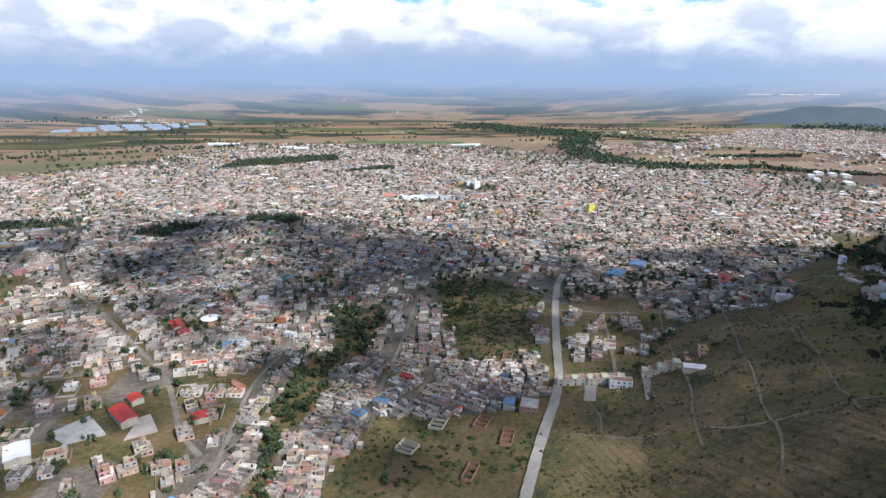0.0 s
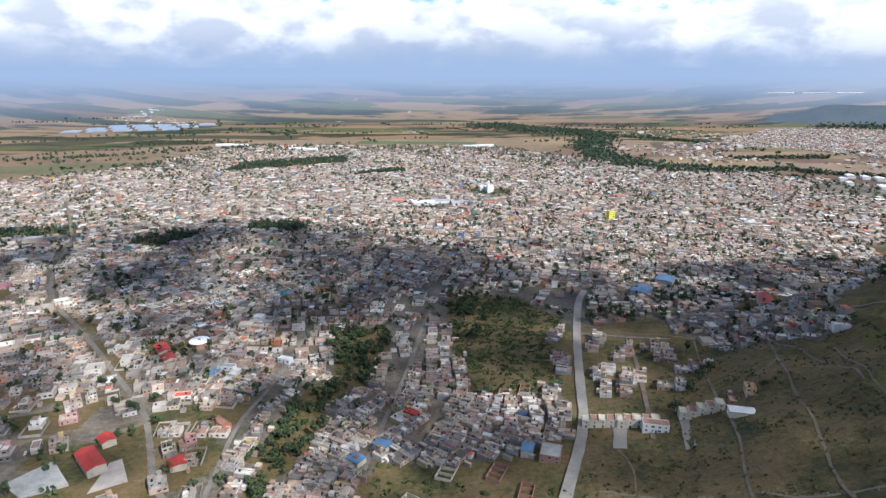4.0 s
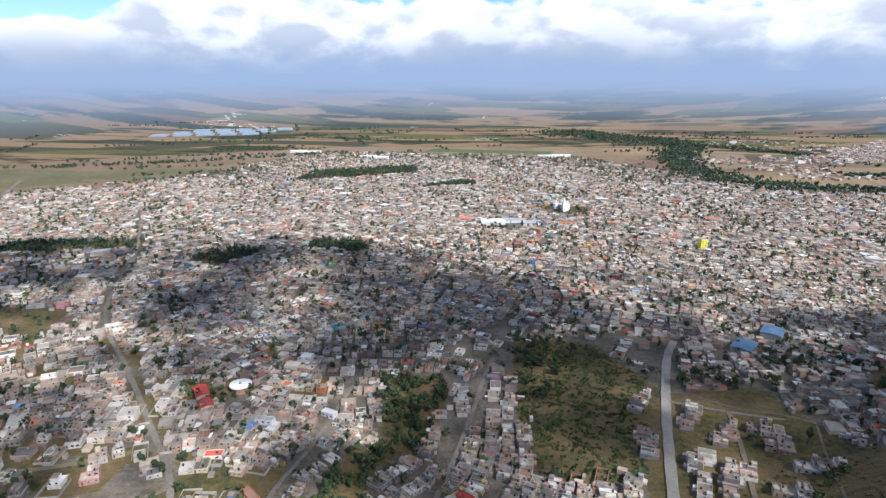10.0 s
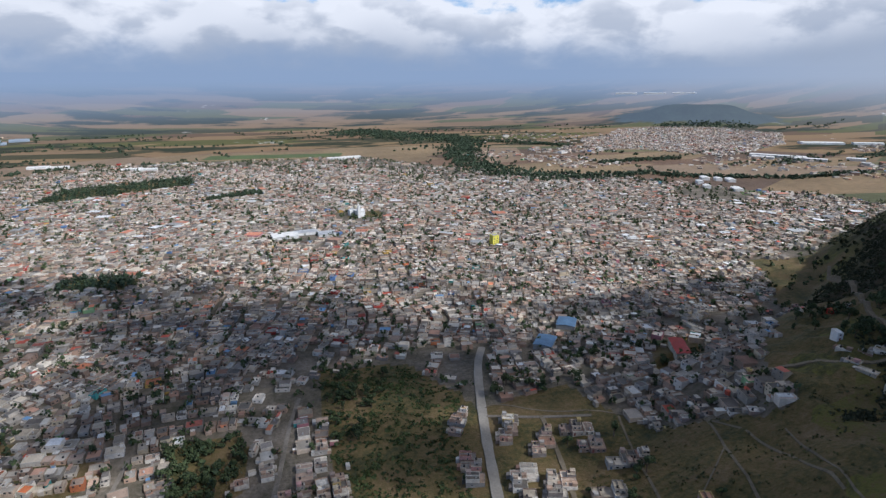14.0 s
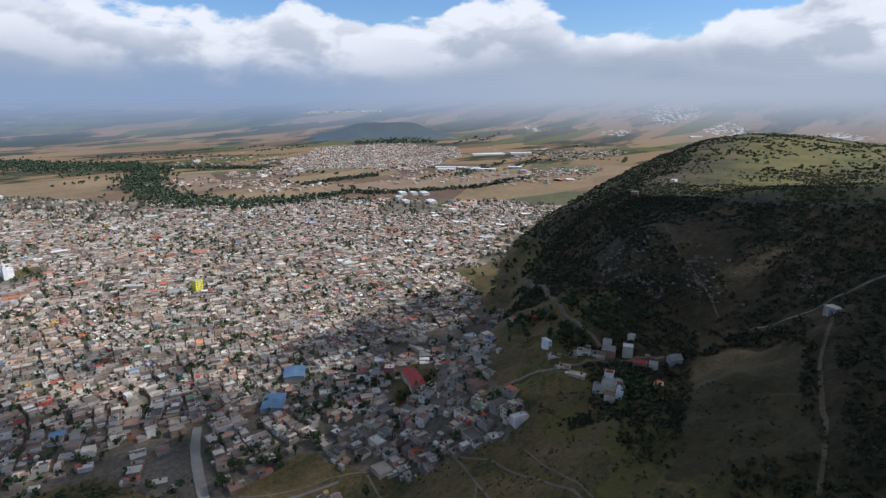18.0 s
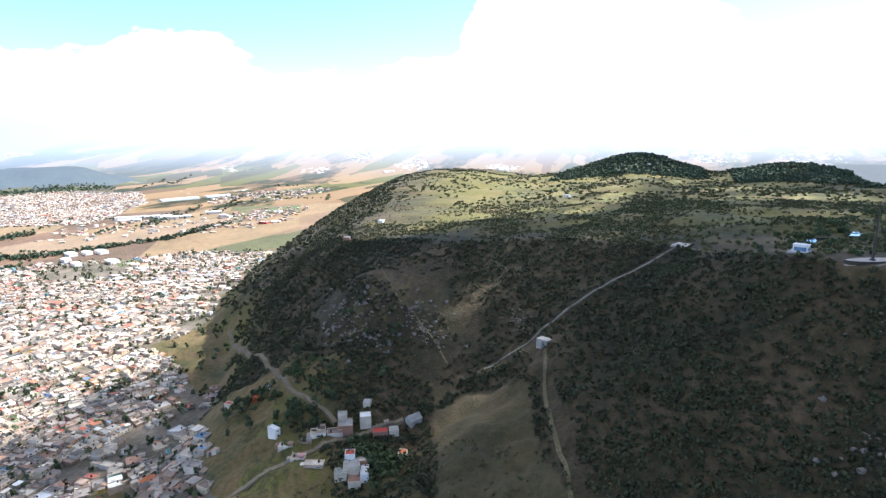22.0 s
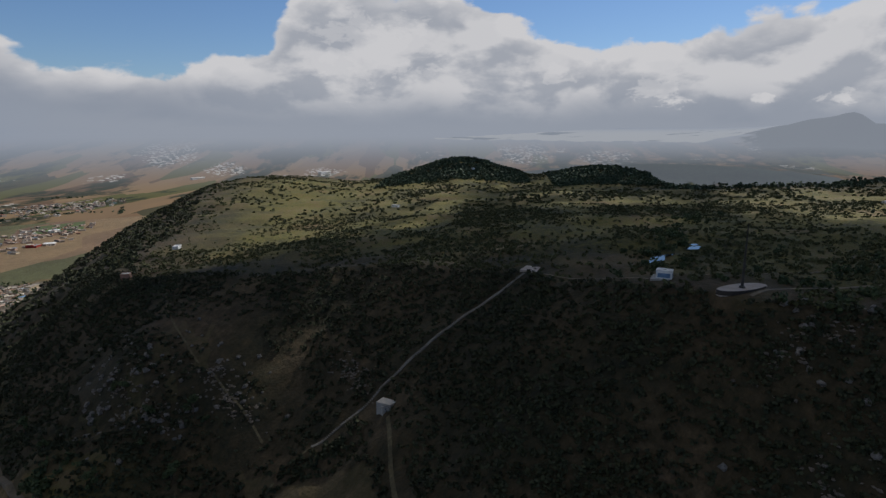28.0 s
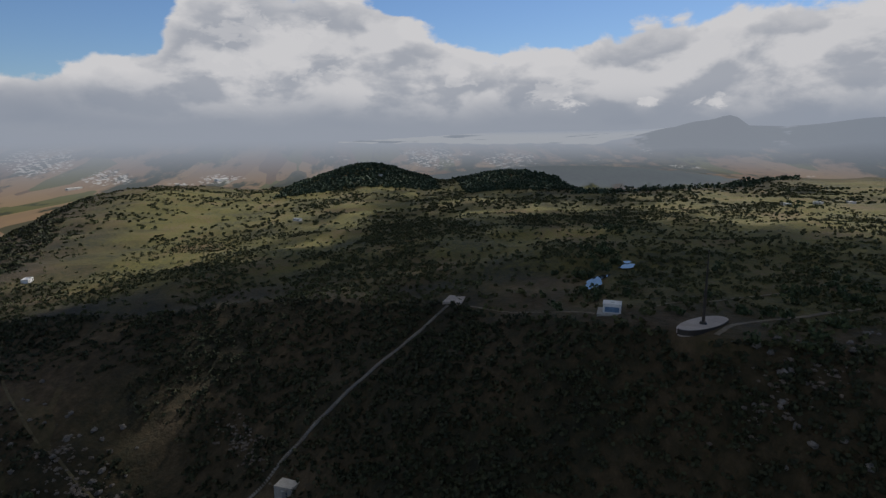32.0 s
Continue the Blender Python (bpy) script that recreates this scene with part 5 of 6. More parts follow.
def on_top(x, y, r):
    x, y = x / UNIT, y / UNIT
    wet = off([(354, 115), (368, 104), (395, 82)], x, y)
    patch = smooth(wave(x, y, 130, 16) + 0.6 * wave(x, y, 45, 17), -0.5, 0.6)
    sunny = np.maximum(bump(x, y, 720, 410, 200, 60, -8), bump(x, y, 480, -40, 90, 60, -50))
    return (r < (0.10 + 0.75 * patch) * (1 - 0.8 * sunny)) & (wet > 5) & (np.hypot(x - 291, y - 107) > 14) & (np.hypot(x - 311, y - 125) > 6) & (off([(283, 108), (289, 99), (296, 69)], x, y) > 3)


NEAR_TOP = UNIT * np.array([(262, -120), (262, 70), (276, 108), (300, 135), (361, 170), (400, 250), (437, 402), (520, 470), (640, 560), (640, -220)])
grove("mesa_scrub", scatter(NEAR_TOP, 38000, 93, on_top), (0.9, 2.9), (0.9, 3.2), 13, 0.72, 94, M_SCRUB, "scattered thorn trees and scrub on the dry plateau")
grove("mesa_scrub", scatter(UNIT * np.array([(640, 560), (1000, 680), (1160, 450), (1080, 0), (1000, -420), (640, -420)]), 15000, 193, on_top), (1.6, 3.8), (1.2, 3.2), 10, 1.5, 194, M_SCRUB, "scattered thorn trees and scrub on the far plateau")
grove("hill_wood", np.concatenate([scatter(UNIT * np.array([(930, 110), (1230, 110), (1230, 330), (930, 330)]), 2300, 95), scatter(UNIT * np.array([(880, -90), (1110, -90), (1110, 70), (880, 80)]), 1700, 96)]), (4, 6.5), (4, 8), 14, 2.2, 97, M_FAR, "dark wood covering the small hills")
grove("vacant_scrub", scatter(UNIT * np.array([(20, 130), (60, 265), (75, 300), (150, 350), (200, 330), (260, 300), (240, 180), (160, 110)]), 11000, 98, lambda x, y, r: (r < 0.12 + 0.5 * smooth(wave(x, y, 60, 18), 0, 0.8)) & clear_of_roads(x, y, 2)), (0.5, 1.5), (0.5, 1.5), 9, 0.5, 99, M_SCRUB, "low bushes in the vacant grass")
grove("vacant_scrub", np.concatenate([scatter(GREENS[0], 2600, 198, lambda x, y, r: r < 0.25 + 0.7 * smooth(wave(x, y, 45, 28), -0.2, 0.6)), scatter(GREENS[3], 1100, 199, lambda x, y, r: r < 0.15 + 0.5 * smooth(wave(x, y, 30, 29), 0, 0.6))]), (1.0, 3.2), (0.5, 1.7), 14, 0.75, 200, M_WEED, "weeds and low bushes in the empty lots")
grove("gully_trees", np.concatenate([scatter(GREENS[2], 300, 201, lambda x, y, r: wave(x, y, 40, 41) > 0), scatter(GREENS[1], 320, 202, lambda x, y, r: wave(x, y, 50, 42) > -0.2)]), (1.8, 3.6), (4, 8), 26, 0.85, 203, M_LEAF, "dense green trees along the gully")
spots = np.array([(245, 291), (283, 368), (243, 279), (262, 330), (290, 352)])
knot = UNIT * (spots[np.arange(150) % 5] + np.random.RandomState(205).normal(0, 5.5, (150, 2)))
grove("hill_trees", knot[clear_of_roads(knot[:, 0], knot[:, 1], 3)], (2, 4), (4, 8), 40, 0.8, 206, M_LEAF, "dark green trees round the houses at the hill foot")
rim_spots = UNIT * np.array([(298, 82), (294, 80), (301, 87), (322, 57), (301, 109), (328, 137), (330, 122), (322, 87), (277, 84), (275, 103), (270, 92), (286, 71), (332, 111), (349, 25), (362, 58), (340, 118), (345, 122), (370, 112), (376, 100), (350, 104)])
rim_spots = np.concatenate([rim_spots, UNIT * along([(375, 118), (385, 105), (400, 92), (420, 80)], 16, 5, 401), UNIT * along([(300, 60), (312, 45), (330, 30)], 12, 6, 402), UNIT * along([(470, 60), (500, 45), (540, 30)], 14, 7, 403), UNIT * along([(560, -120), (600, -160), (640, -200)], 10, 8, 404)])
grove("rim_trees", rim_spots, (2.5, 4.2), (4, 6.5), 90, 0.7, 209, M_LEAF, "round thorn trees standing round the flag terrace and pond")
# crowns between the houses
grove("town_trees", scatter(TOWN, 24000, 100, lambda x, y, r: (r < 0.36 + 0.55 * (wave(x, y, 180, 19) > 0.35)) & (np.hypot(x - 90, y - 225) > 260) & clear_of_roads(x, y, 2)), (2.0, 4.8), (6, 10.5), 15, 1.35, 101, M_LEAF, "dark tree crowns between the houses")
WOODS = [scatter(g, count, 110 + n) for n, (g, count) in enumerate(zip(GREENS[4:9], (900, 420, 480, 110, 110)))]
grove("town_woods", np.concatenate(WOODS), (2.6, 4.6), (7, 12), 26, 1.3, 121, M_FAR, "dark rectangular tree groves in the town")


RIVER = [(150, 2200), (262, 1990), (400, 1900), (421, 1711), (345, 1480), (318, 1320), (345, 1210), (388, 1134), (454, 1092), (541, 1080)]
belts = [UNIT * b for b in (along([(800, -55), (840, -70), (880, -180), (868, -238), (990, -385), (1045, -490)], 330, 11, 129), along(RIVER, 2200, 27, 130), along([(90, 2180), (230, 1960), (400, 1820)], 900, 50, 131), along([(420, 1760), (560, 1660), (660, 1560)], 300, 12, 135), along([(1180, 1960), (1330, 1900), (1440, 1850)], 300, 22, 137), along([(541, 1085), (610, 1110), (640, 1060), (680, 1040)], 160, 9, 138), along([(-1000, 1150), (-700, 1300), (-450, 1480)], 160, 10, 132), along([(590, 1240), (660, 1262), (790, 1265)], 160, 8, 133), along([(690, 1035), (830, 985), (1000, 1000)], 200, 6, 134))]
fr = np.random.RandomState(140)
for n in range(130):
    cx, cy = fr.uniform(-2300, 2600), fr.uniform(1500, 3300)
    if not inside(TOWN_EAST, np.array([cx]), np.array([cy]))[0] and not inside(TOWN, np.array([cx]), np.array([cy]))[0] and math.hypot(cx, cy) < 3900:
        a, ln = radians(24) + (0 if fr.rand() < 0.7 else 1.57), fr.uniform(50, 210)
        belts.append(along([(cx - ln * math.cos(a), cy - ln * math.sin(a)), (cx + ln * math.cos(a), cy + ln * math.sin(a))], int(ln / 9), 4, 150 + n))
belts = np.concatenate(belts)
belts = belts[bump(belts[:, 0] / UNIT, belts[:, 1] / UNIT, 1405, 2088, 150, 95, -33) < 0.25]
grove("river_trees", belts, (3, 6), (6, 12), 12, 2.3, 141, M_FAR, "river trees and hedgerows on the plain")


# ---- clouds overhead, which shade the near town and the mesa ----
def cloud(name, spots, seed, base=820.0):
    """A flat-based cumulus built of many puffs. spots: centre x, y and radius of its ground shade."""
    r = np.random.RandomState(seed)
    bm = bmesh.new()
    bmesh.ops.create_icosphere(bm, subdivisions=1, radius=1.0)
    ball = np.array([v.co[:] for v in bm.verts])
    tris = np.array([[v.index for v in f.verts] for f in bm.faces])
    bm.free()
    lean = TO_SUN / TO_SUN.z
    V, F = [], []
    for sx, sy, rad, *few in spots:
        for i in range(few[0] if few else 36):
            a, q = r.uniform(0, 6.283), math.sqrt(r.rand()) * rad
            pr = rad * r.uniform(0.18, 0.38) * (1.15 - 0.5 * q / rad)
            z = base + pr * 0.35 + r.uniform(0, rad * 0.15) * (1 - q / rad)
            F.append(tris + len(ball) * len(V))
            V.append(ball * (pr, pr, pr * 0.55) * (1 + 0.12 * np.sin(ball[:, :1] * 5 + i) * np.cos(ball[:, 1:2] * 4)) + (sx + q * math.cos(a) + lean.x * base, sy + q * math.sin(a) + lean.y * base, z))
    ob = soup(name, np.concatenate(V), np.concatenate(F), [M_CLOUD], smooth_shade=True)
    return tagged(ob, "white flat-based cumulus cloud high over the valley", "cloud")


SHADE = [
    [(-330, 560, 110), (-170, 520, 140), (-20, 450, 130, 26), (110, 430, 130, 22), (30, 330, 110, 12), (-40, 300, 70, 8), (200, 440, 90, 28), (-480, 560, 90), (-420, 500, 70), (-60, 555, 95, 20), (60, 525, 85, 18), (-240, 610, 80, 18), (300, 470, 75, 28), (365, 505, 65, 26), (250, 450, 60, 22)],
    [(185, 265, 100, 24), (260, 190, 130, 44), (330, 330, 110), (270, 350, 110), (200, 120, 130, 40), (90, 180, 105, 16), (10, 200, 90, 9), (380, 240, 120), (400, 360, 70), (330, 100, 110, 40), (480, 250, 100), (330, 440, 60), (250, 30, 120, 46), (400, 120, 90), (110, 60, 110, 12), (220, 60, 110, 46)],
    [(560, 160, 120, 26), (700, 140, 130, 22), (620, 250, 80, 20), (480, 100, 80, 18), (480, 200, 100, 30), (760, 220, 70, 18), (880, 120, 140, 30), (980, 250, 110, 20), (760, 10, 110, 30), (900, -60, 110, 28), (1010, 20, 90, 24), (640, 60, 90, 24), (680, -240, 90, 18), (850, -260, 120, 20)],
    [(-215, 350, 80, 14), (-290, 300, 70, 12), (-160, 250, 60, 10), (-230, 230, 70, 9), (-120, 330, 60, 8)],
]
for n, spots in enumerate(SHADE):
    cloud("cloud", [(x * UNIT, y * UNIT, q * UNIT, *n_puffs) for x, y, q, *n_puffs in spots], n + 1, 1000.0)


# ---- landmarks ----
def shed(name, x, y, turn, w, d, h, wall, roof, label, category="building", ridge=1.2, z=None, openings=0):
    """A hall with a low pitched roof, its eaves proud of the walls."""
    x, y = x * UNIT, y * UNIT
    b = thing(name, label, category, (x, y, high(x, y) if z is None else z), turn)
    w, d, h = w * 1.3, d * 1.3, h * 1.1
    bm = bmesh.new()
    vs = [bm.verts.new((px, py, pz)) for py in (-d / 2, d / 2) for px, pz in ((-w / 2, -2), (w / 2, -2), (w / 2, h), (0, h + ridge), (-w / 2, h))]
    for f in ((0, 1, 2, 3, 4), (9, 8, 7, 6, 5)):
        bm.faces.new([vs[i] for i in f])
    for i in range(5):
        j = (i + 1) % 5
        bm.faces.new((vs[i], vs[i + 5], vs[j + 5], vs[j]))
    walls = part("body", bm, wall, b)
    for side in (-1, 1):
        bm = bmesh.new()
        e = w / 2 + 0.5
        drop = ridge * 0.5 / (w / 2)
        pts = [(0, h + ridge + 0.03), (side * e, h - drop + 0.03), (side * e, h - drop + 0.2), (0, h + ridge + 0.2)]
        a = [bm.verts.new((px, -d / 2 - 0.4, pz)) for px, pz in pts]
        c = [bm.verts.new((px, d / 2 + 0.4, pz)) for px, pz in pts]
        bm.faces.new(a)
        bm.faces.new(c[::-1])
        for i in range(4):
            bm.faces.new((a[i], c[i], c[(i + 1) % 4], a[(i + 1) % 4]))
        bmesh.ops.recalc_face_normals(bm, faces=bm.faces)
        part("roof_slope", bm, roof, b)
    for i in range(openings):
        for side in (-1, 1):
            ob = new("window", WINDOWS[2])
            ob.parent = walls
            ob.matrix_local = pose(side * w / 2, (i + 0.5) / openings * d - d / 2, h * 0.55, 0, 0, 90 * side)
    return b


def block(name, x, y, turn, w, d, h, wall, roof, label, category="building", floors=1, z=None):
    """A flat-roofed block with parapet and windows on each floor."""
    x, y = x * UNIT, y * UNIT
    b = thing(name, label, category, (x, y, high(x, y) if z is None else z), turn)
    w, d = w * 1.25, d * 1.25
    walls = part("body", house_shell(w, d, h, 0.5), wall, b)
    bm = bmesh.new()
    box(bm, -w / 2 + 0.24, -d / 2 + 0.24, h - 0.05, w / 2 - 0.24, d / 2 - 0.24, h + 0.06)
    part("roof", bm, roof, b)
    for s in range(floors):
        for side in (-1, 1):
            n = max(1, int(w / 4))
            for i in range(n):
                ob = new("window", WINDOWS[(i + s) % 3])
                ob.parent = walls
                ob.matrix_local = pose((i + 0.5) / n * w - w / 2, side * d / 2, (s + 0.55) * h / floors, 0, 0, 0 if side < 0 else 180)
    bm = bmesh.new()
    box(bm, -0.6, -d / 2 - 0.05, -0.1, 0.6, -d / 2 + 0.05, 2.2)
    part("door", bm, M_DOOR, b)
    return b


shed("school_hall", 217, 411, -20, 10, 26, 5.5, M_CREAM, M_RED, "long hall with bright red painted roof", openings=5)
shed("small_hall", 238, 402, -20, 8, 10, 3.2, M_BRICK, M_RUST, "small brick building with orange roof")
shed("blue_roof_hall", 148, 458, -35, 14, 20, 5, M_GREY, M_BLUE, "hall with wide blue sheet roof", ridge=0.9, openings=4)
shed("blue_roof_hall", 176, 486, -30, 15, 18, 5, M_GREY, M_BLUE, "hall with wide blue sheet roof", ridge=0.9, openings=4)
shed("court_hall", -157, 254, 47, 9, 21, 5, M_CREAM, M_RED, "open hall with red painted roof beside a court", openings=4)
shed("red_shed", -159, 270, 47, 7, 9, 4, M_CREAM, M_RED, "small shed with red roof beside the court")
shed("school_wing", -177, 362, 38, 8, 15, 4, M_CREAM, M_RED, "school wing with dark red pitched roof", openings=3)
shed("school_wing", -168, 351, 38, 8, 11, 4, M_CREAM, M_RED, "school wing with dark red pitched roof", openings=2)
shed("market_hall", -36, 796, 100, 24, 34, 4.5, M_WHITE, M_WHITE, "wide low market hall with bright white roof", ridge=1.2)
shed("market_hall", -12, 806, 100, 16, 30, 4.5, M_WHITE, M_SHEET, "low market hall with pale metal roof", ridge=1.0)
shed("market_hall", 12, 796, 100, 18, 24, 4.0, M_WHITE, M_SHEET, "market annex with pale metal roof", ridge=1.0)
block("yellow_block", 191, 712, 15, 9, 9, 15, M_YELLOW, M_GREY, "tall bright yellow apartment block", floors=4)
block("white_block", -288, 436, 40, 11, 8, 5.0, M_CREAM, M_WHITE, "white two-storey corner building", floors=2)
block("white_block", -278, 428, 40, 7, 7, 5.8, M_CREAM, M_WHITE, "white three-storey corner building", floors=2)
block("white_house", 97, 275, -10, 14, 6, 6.2, M_WHITE, M_BRICK, "white two-storey twin house with red roof trim", "house", floors=2)
block("white_box_house", 245.5, 334, -15, 3.2, 6.5, 6, M_WHITE, M_WHITE, "narrow white block house on the hill foot", "house", floors=2)
block("white_low_house", 200, 313, 75, 4, 8, 3.0, M_WHITE, M_WHITE, "low house with bright white roof", "house")
block("hill_house", 258, 305, 30, 9, 8, 5.2, M_BRICK, M_GREY, "brick two-storey house at the lane end", "house", floors=2)
block("hill_house", 261, 308, 30, 6, 5, 6.2, M_CREAM, M_GREY, "cream house behind a brick house", "house", floors=2)
block("hill_house", 264, 298, 30, 6, 6, 6.2, M_CREAM, M_WHITE, "cream two-storey house at the lane end", "house", floors=2)
block("hill_house", 260.5, 289, 30, 5, 8, 4.0, M_BRICK, M_RED, "house with dark red roof on the slope", "house", floors=1)
block("hill_house", 264, 284, 30, 5, 5, 4.5, M_CREAM, M_GREY, "low cream house on the slope", "house", floors=1)
block("hill_house", 272, 301, 10, 4, 4, 3.5, M_CREAM, M_GREY, "small cream house alone in the grass", "house")
block("hill_house", 251, 274, 10, 5, 4, 3.0, M_CREAM, M_RUST, "small house with orange roof on the slope", "house")
for dx, dy, w, d, h, wall, roof, label in ((0, 0, 8, 8, 5.5, M_CREAM, M_GREY, "white two-storey house of a walled compound"), (-5, -4, 7, 6, 3.2, M_CREAM, M_BRICK, "low cream wing of a walled compound"), (4, 3, 5, 5, 6.2, M_WHITE, M_RED, "white wing with red roof in a compound"), (5, -3, 6, 5, 3.4, M_BRICK, M_PLAZA, "brick wing of a walled compound"), (-1, -7, 8, 4, 3.0, M_WHITE, M_WHITE, "low white wing of a walled compound"), (-5, 3, 5, 6, 3.6, M_CREAM, M_GREY, "cream wing of a walled compound")):
    block("compound_house", 238 + dx * 0.9, 291 + dy * 0.9, 25, w, d, h, wall, roof, label, "house", floors=2 if h > 5 else 1)
shed("hill_chapel", 272.5, 278, 60, 5, 7, 3.5, M_GREY, M_GREY, "small grey chapel with steep metal roof", "chapel", ridge=3)
block("red_hut", 279, 369, 10, 5, 4, 3, M_RED, M_RUST, "small red-roofed hut in the grass", "hut")
block("red_hut", 277, 386, 10, 4, 4, 3, M_CREAM, M_RED, "tiny hut with red roof in the grass", "hut")
block("white_hut", 285, 366, 10, 3, 3, 3.4, M_WHITE, M_WHITE, "tiny white tower hut in the grass", "hut")
block("ruin", 437, 402, 20, 7, 6, 4, M_BRICK, M_GREY, "roofless stone hut on the plateau edge", "hut")
block("plateau_hut", 525, 415, 10, 10, 5, 3.2, M_WHITE, M_SHEET, "pale long hut on the plateau", "hut")
for x, y, t, w, d in ((672, 1016, -20, 24, 14), (702, 988, -20, 26, 14), (688, 1002, -20, 20, 12), (640, 985, -20, 18, 11), (655, 912, -20, 26, 15), (625, 945, -20, 18, 11)):
    shed("factory_hall", x, y, t, d, w, 6, M_WHITE, M_WHITE, "white factory hall at the edge of town", "factory", ridge=1.5)
for x, y, t, w, d in ((1006, 1225, 41, 128, 20), (1030, 1160, 41, 70, 14), (960, 1215, 41, 50, 12), (1303, 1412, 66, 118, 34), (1400, 1365, 66, 80, 20), (1120, 1135, 41, 40, 16), (2477, 790, 60, 70, 20), (2249, 1218, 60, 60, 16), (1420, 2640, 60, 110, 20), (1530, 2580, 60, 110, 20), (1640, 2520, 60, 110, 20)):
    shed("factory_hall", x, y, t, d, w, 7, M_WHITE, M_WHITE, "long white factory hall by the fields", "factory", ridge=2)
for x, y in ((50, 1460), (85, 1470), (-330, 1390), (-360, 1400), (-560, 1480), (-520, 1470)):
    shed("warehouse", x, y, 100, 22, 46, 6, M_WHITE, M_WHITE, "white warehouse at the far edge of town", "warehouse", ridge=2)
for i in range(5):
    for j in range(3):
        shed("greenhouse", -1180 + i * 66 + j * 22, 1850 + j * 92 + i * 26, 24, 60, 92, 3.5, M_PLASTIC, M_PLASTIC, "white plastic greenhouse on the plain", "greenhouse", ridge=2)


def make_round_roof():
    x, y = -158 * UNIT, 372 * UNIT
    b = thing("round_hall", "round hall with white ring roof", "building", (x, y, high(x, y)))
    bm = bmesh.new()
    tube(bm, 0, 0, -2, 5.5, 8.5, 8.5, 28)
    part("body", bm, M_BRICK, b)
    bm = bmesh.new()
    prof = [(9.6, 5.5), (9.6, 6.0), (5.5, 7.2), (3.2, 7.4), (3.2, 6.6), (0.01, 6.6)]
    rings = [[bm.verts.new((r * math.cos(6.2832 * n / 28), r * math.sin(6.2832 * n / 28), z)) for n in range(28)] for r, z in prof]
    for a, c in zip(rings[:-1], rings[1:]):
        for n in range(28):
            bm.faces.new((a[n], a[(n + 1) % 28], c[(n + 1) % 28], c[n]))
    part("roof", bm, M_WHITE, b)
    bm = bmesh.new()
    tube(bm, 0, 0, 6.6, 8.0, 1.4, 1.0, 12)
    part("skylight", bm, M_GREY, b)


make_round_roof()


def make_church():
    x, y = 55 * UNIT, 889 * UNIT
    b = thing("church", "white church with bell tower and dome", "church", (x, y, high(x, y)), 20)
    bm = bmesh.new()
    box(bm, -8, -18, -2, 8, 18, 12)
    box(bm, -16, 2, -2, 16, 12, 11)
    part("nave", bm, M_WHITE, b)
    bm = bmesh.new()
    box(bm, -9, -23, -2, -3, -17, 20)
    tube(bm, -6, -20, 20, 24, 2.6, 2.6, 10)
    tube(bm, -6, -20, 24, 28, 2.8, 0.1, 10)
    part("bell_tower", bm, M_WHITE, b)
    bm = bmesh.new()
    tube(bm, 0, 7, 12, 15, 5, 5, 16)
    tube(bm, 0, 7, 15, 18, 5, 3.6, 16)
    tube(bm, 0, 7, 18, 19.6, 3.6, 0.6, 16)
    part("dome", bm, M_CREAM, b)


make_church()


def slab(name, corners, mat, label, category, lift=0.25, kind="structure"):
    bm = bmesh.new()
    corners = [(x * UNIT, y * UNIT) for x, y in corners]
    z = max(high(*c) for c in corners) + lift
    top = [bm.verts.new((*c, z)) for c in corners]
    low = [bm.verts.new((*c, min(high(*c), z) - 1.2)) for c in corners]
    bm.faces.new(top)
    for i in range(len(top)):
        j = (i + 1) % len(top)
        bm.faces.new((low[i], low[j], top[j], top[i]))
    bmesh.ops.recalc_face_normals(bm, faces=bm.faces)
    return tagged(new(name, mesh_of(name, bm, mat)), label, category, kind=kind)


M_STUBBLE = plain("dry stubble field", (0.25, 0.175, 0.11), 1.0, depth=0.25, large=0.01, small=0.08)
M_PASTURE = plain("green pasture", (0.10, 0.14, 0.045), 1.0, depth=0.3, large=0.01, small=0.08)
for corners, mat, label in (([(423, 1575), (514, 1561), (459, 1328), (357, 1298)], M_STUBBLE, "tan stubble field in a river bend"),
                            ([(600, 1185), (744, 1187), (839, 1123), (1092, 1071), (1024, 1007), (826, 993), (700, 1035), (590, 1100)], M_STUBBLE, "long tan stubble field outside town"),
                            ([(690, 895), (735, 884), (701, 843), (665, 864)], M_PLAZA, "cleared pale building plot"), ([(660, 915), (690, 897), (665, 866), (640, 880)], M_PASTURE, "green plot beside a cleared one"),
                            ([(1227, 1085), (1315, 1029), (1200, 957), (1150, 1020)], M_PASTURE, "green pasture below the hill"), ([(-620, 1300), (-300, 1540), (-420, 1640), (-760, 1420)], M_STUBBLE, "wide tan field behind the town"),
                            ([(-250, 1530), (60, 1510), (70, 1570), (-240, 1600)], M_PASTURE, "green strip at the edge of town")):
    slab("field", corners, mat, label, "field", 0.5)
slab("court_slab", [(-185, 239), (-172, 231), (-158, 240), (-174, 255)], M_GREY, "bare grey concrete sports court", "court")
slab("court_yard", [(-148, 236), (-136, 245), (-146, 259), (-150, 256)], M_PLAZA, "paved yard beside the red-roofed hall", "yard")

for line, width in (([(83, 282), (78, 264)], 9.0), ([(114, 287), (106, 256)], 6.0)):
    ribbon("paved_plot", UNIT * np.array(line), width, M_ASPHALT, "grey paved plot in the grass", 0.35, category="plot", graded=False)


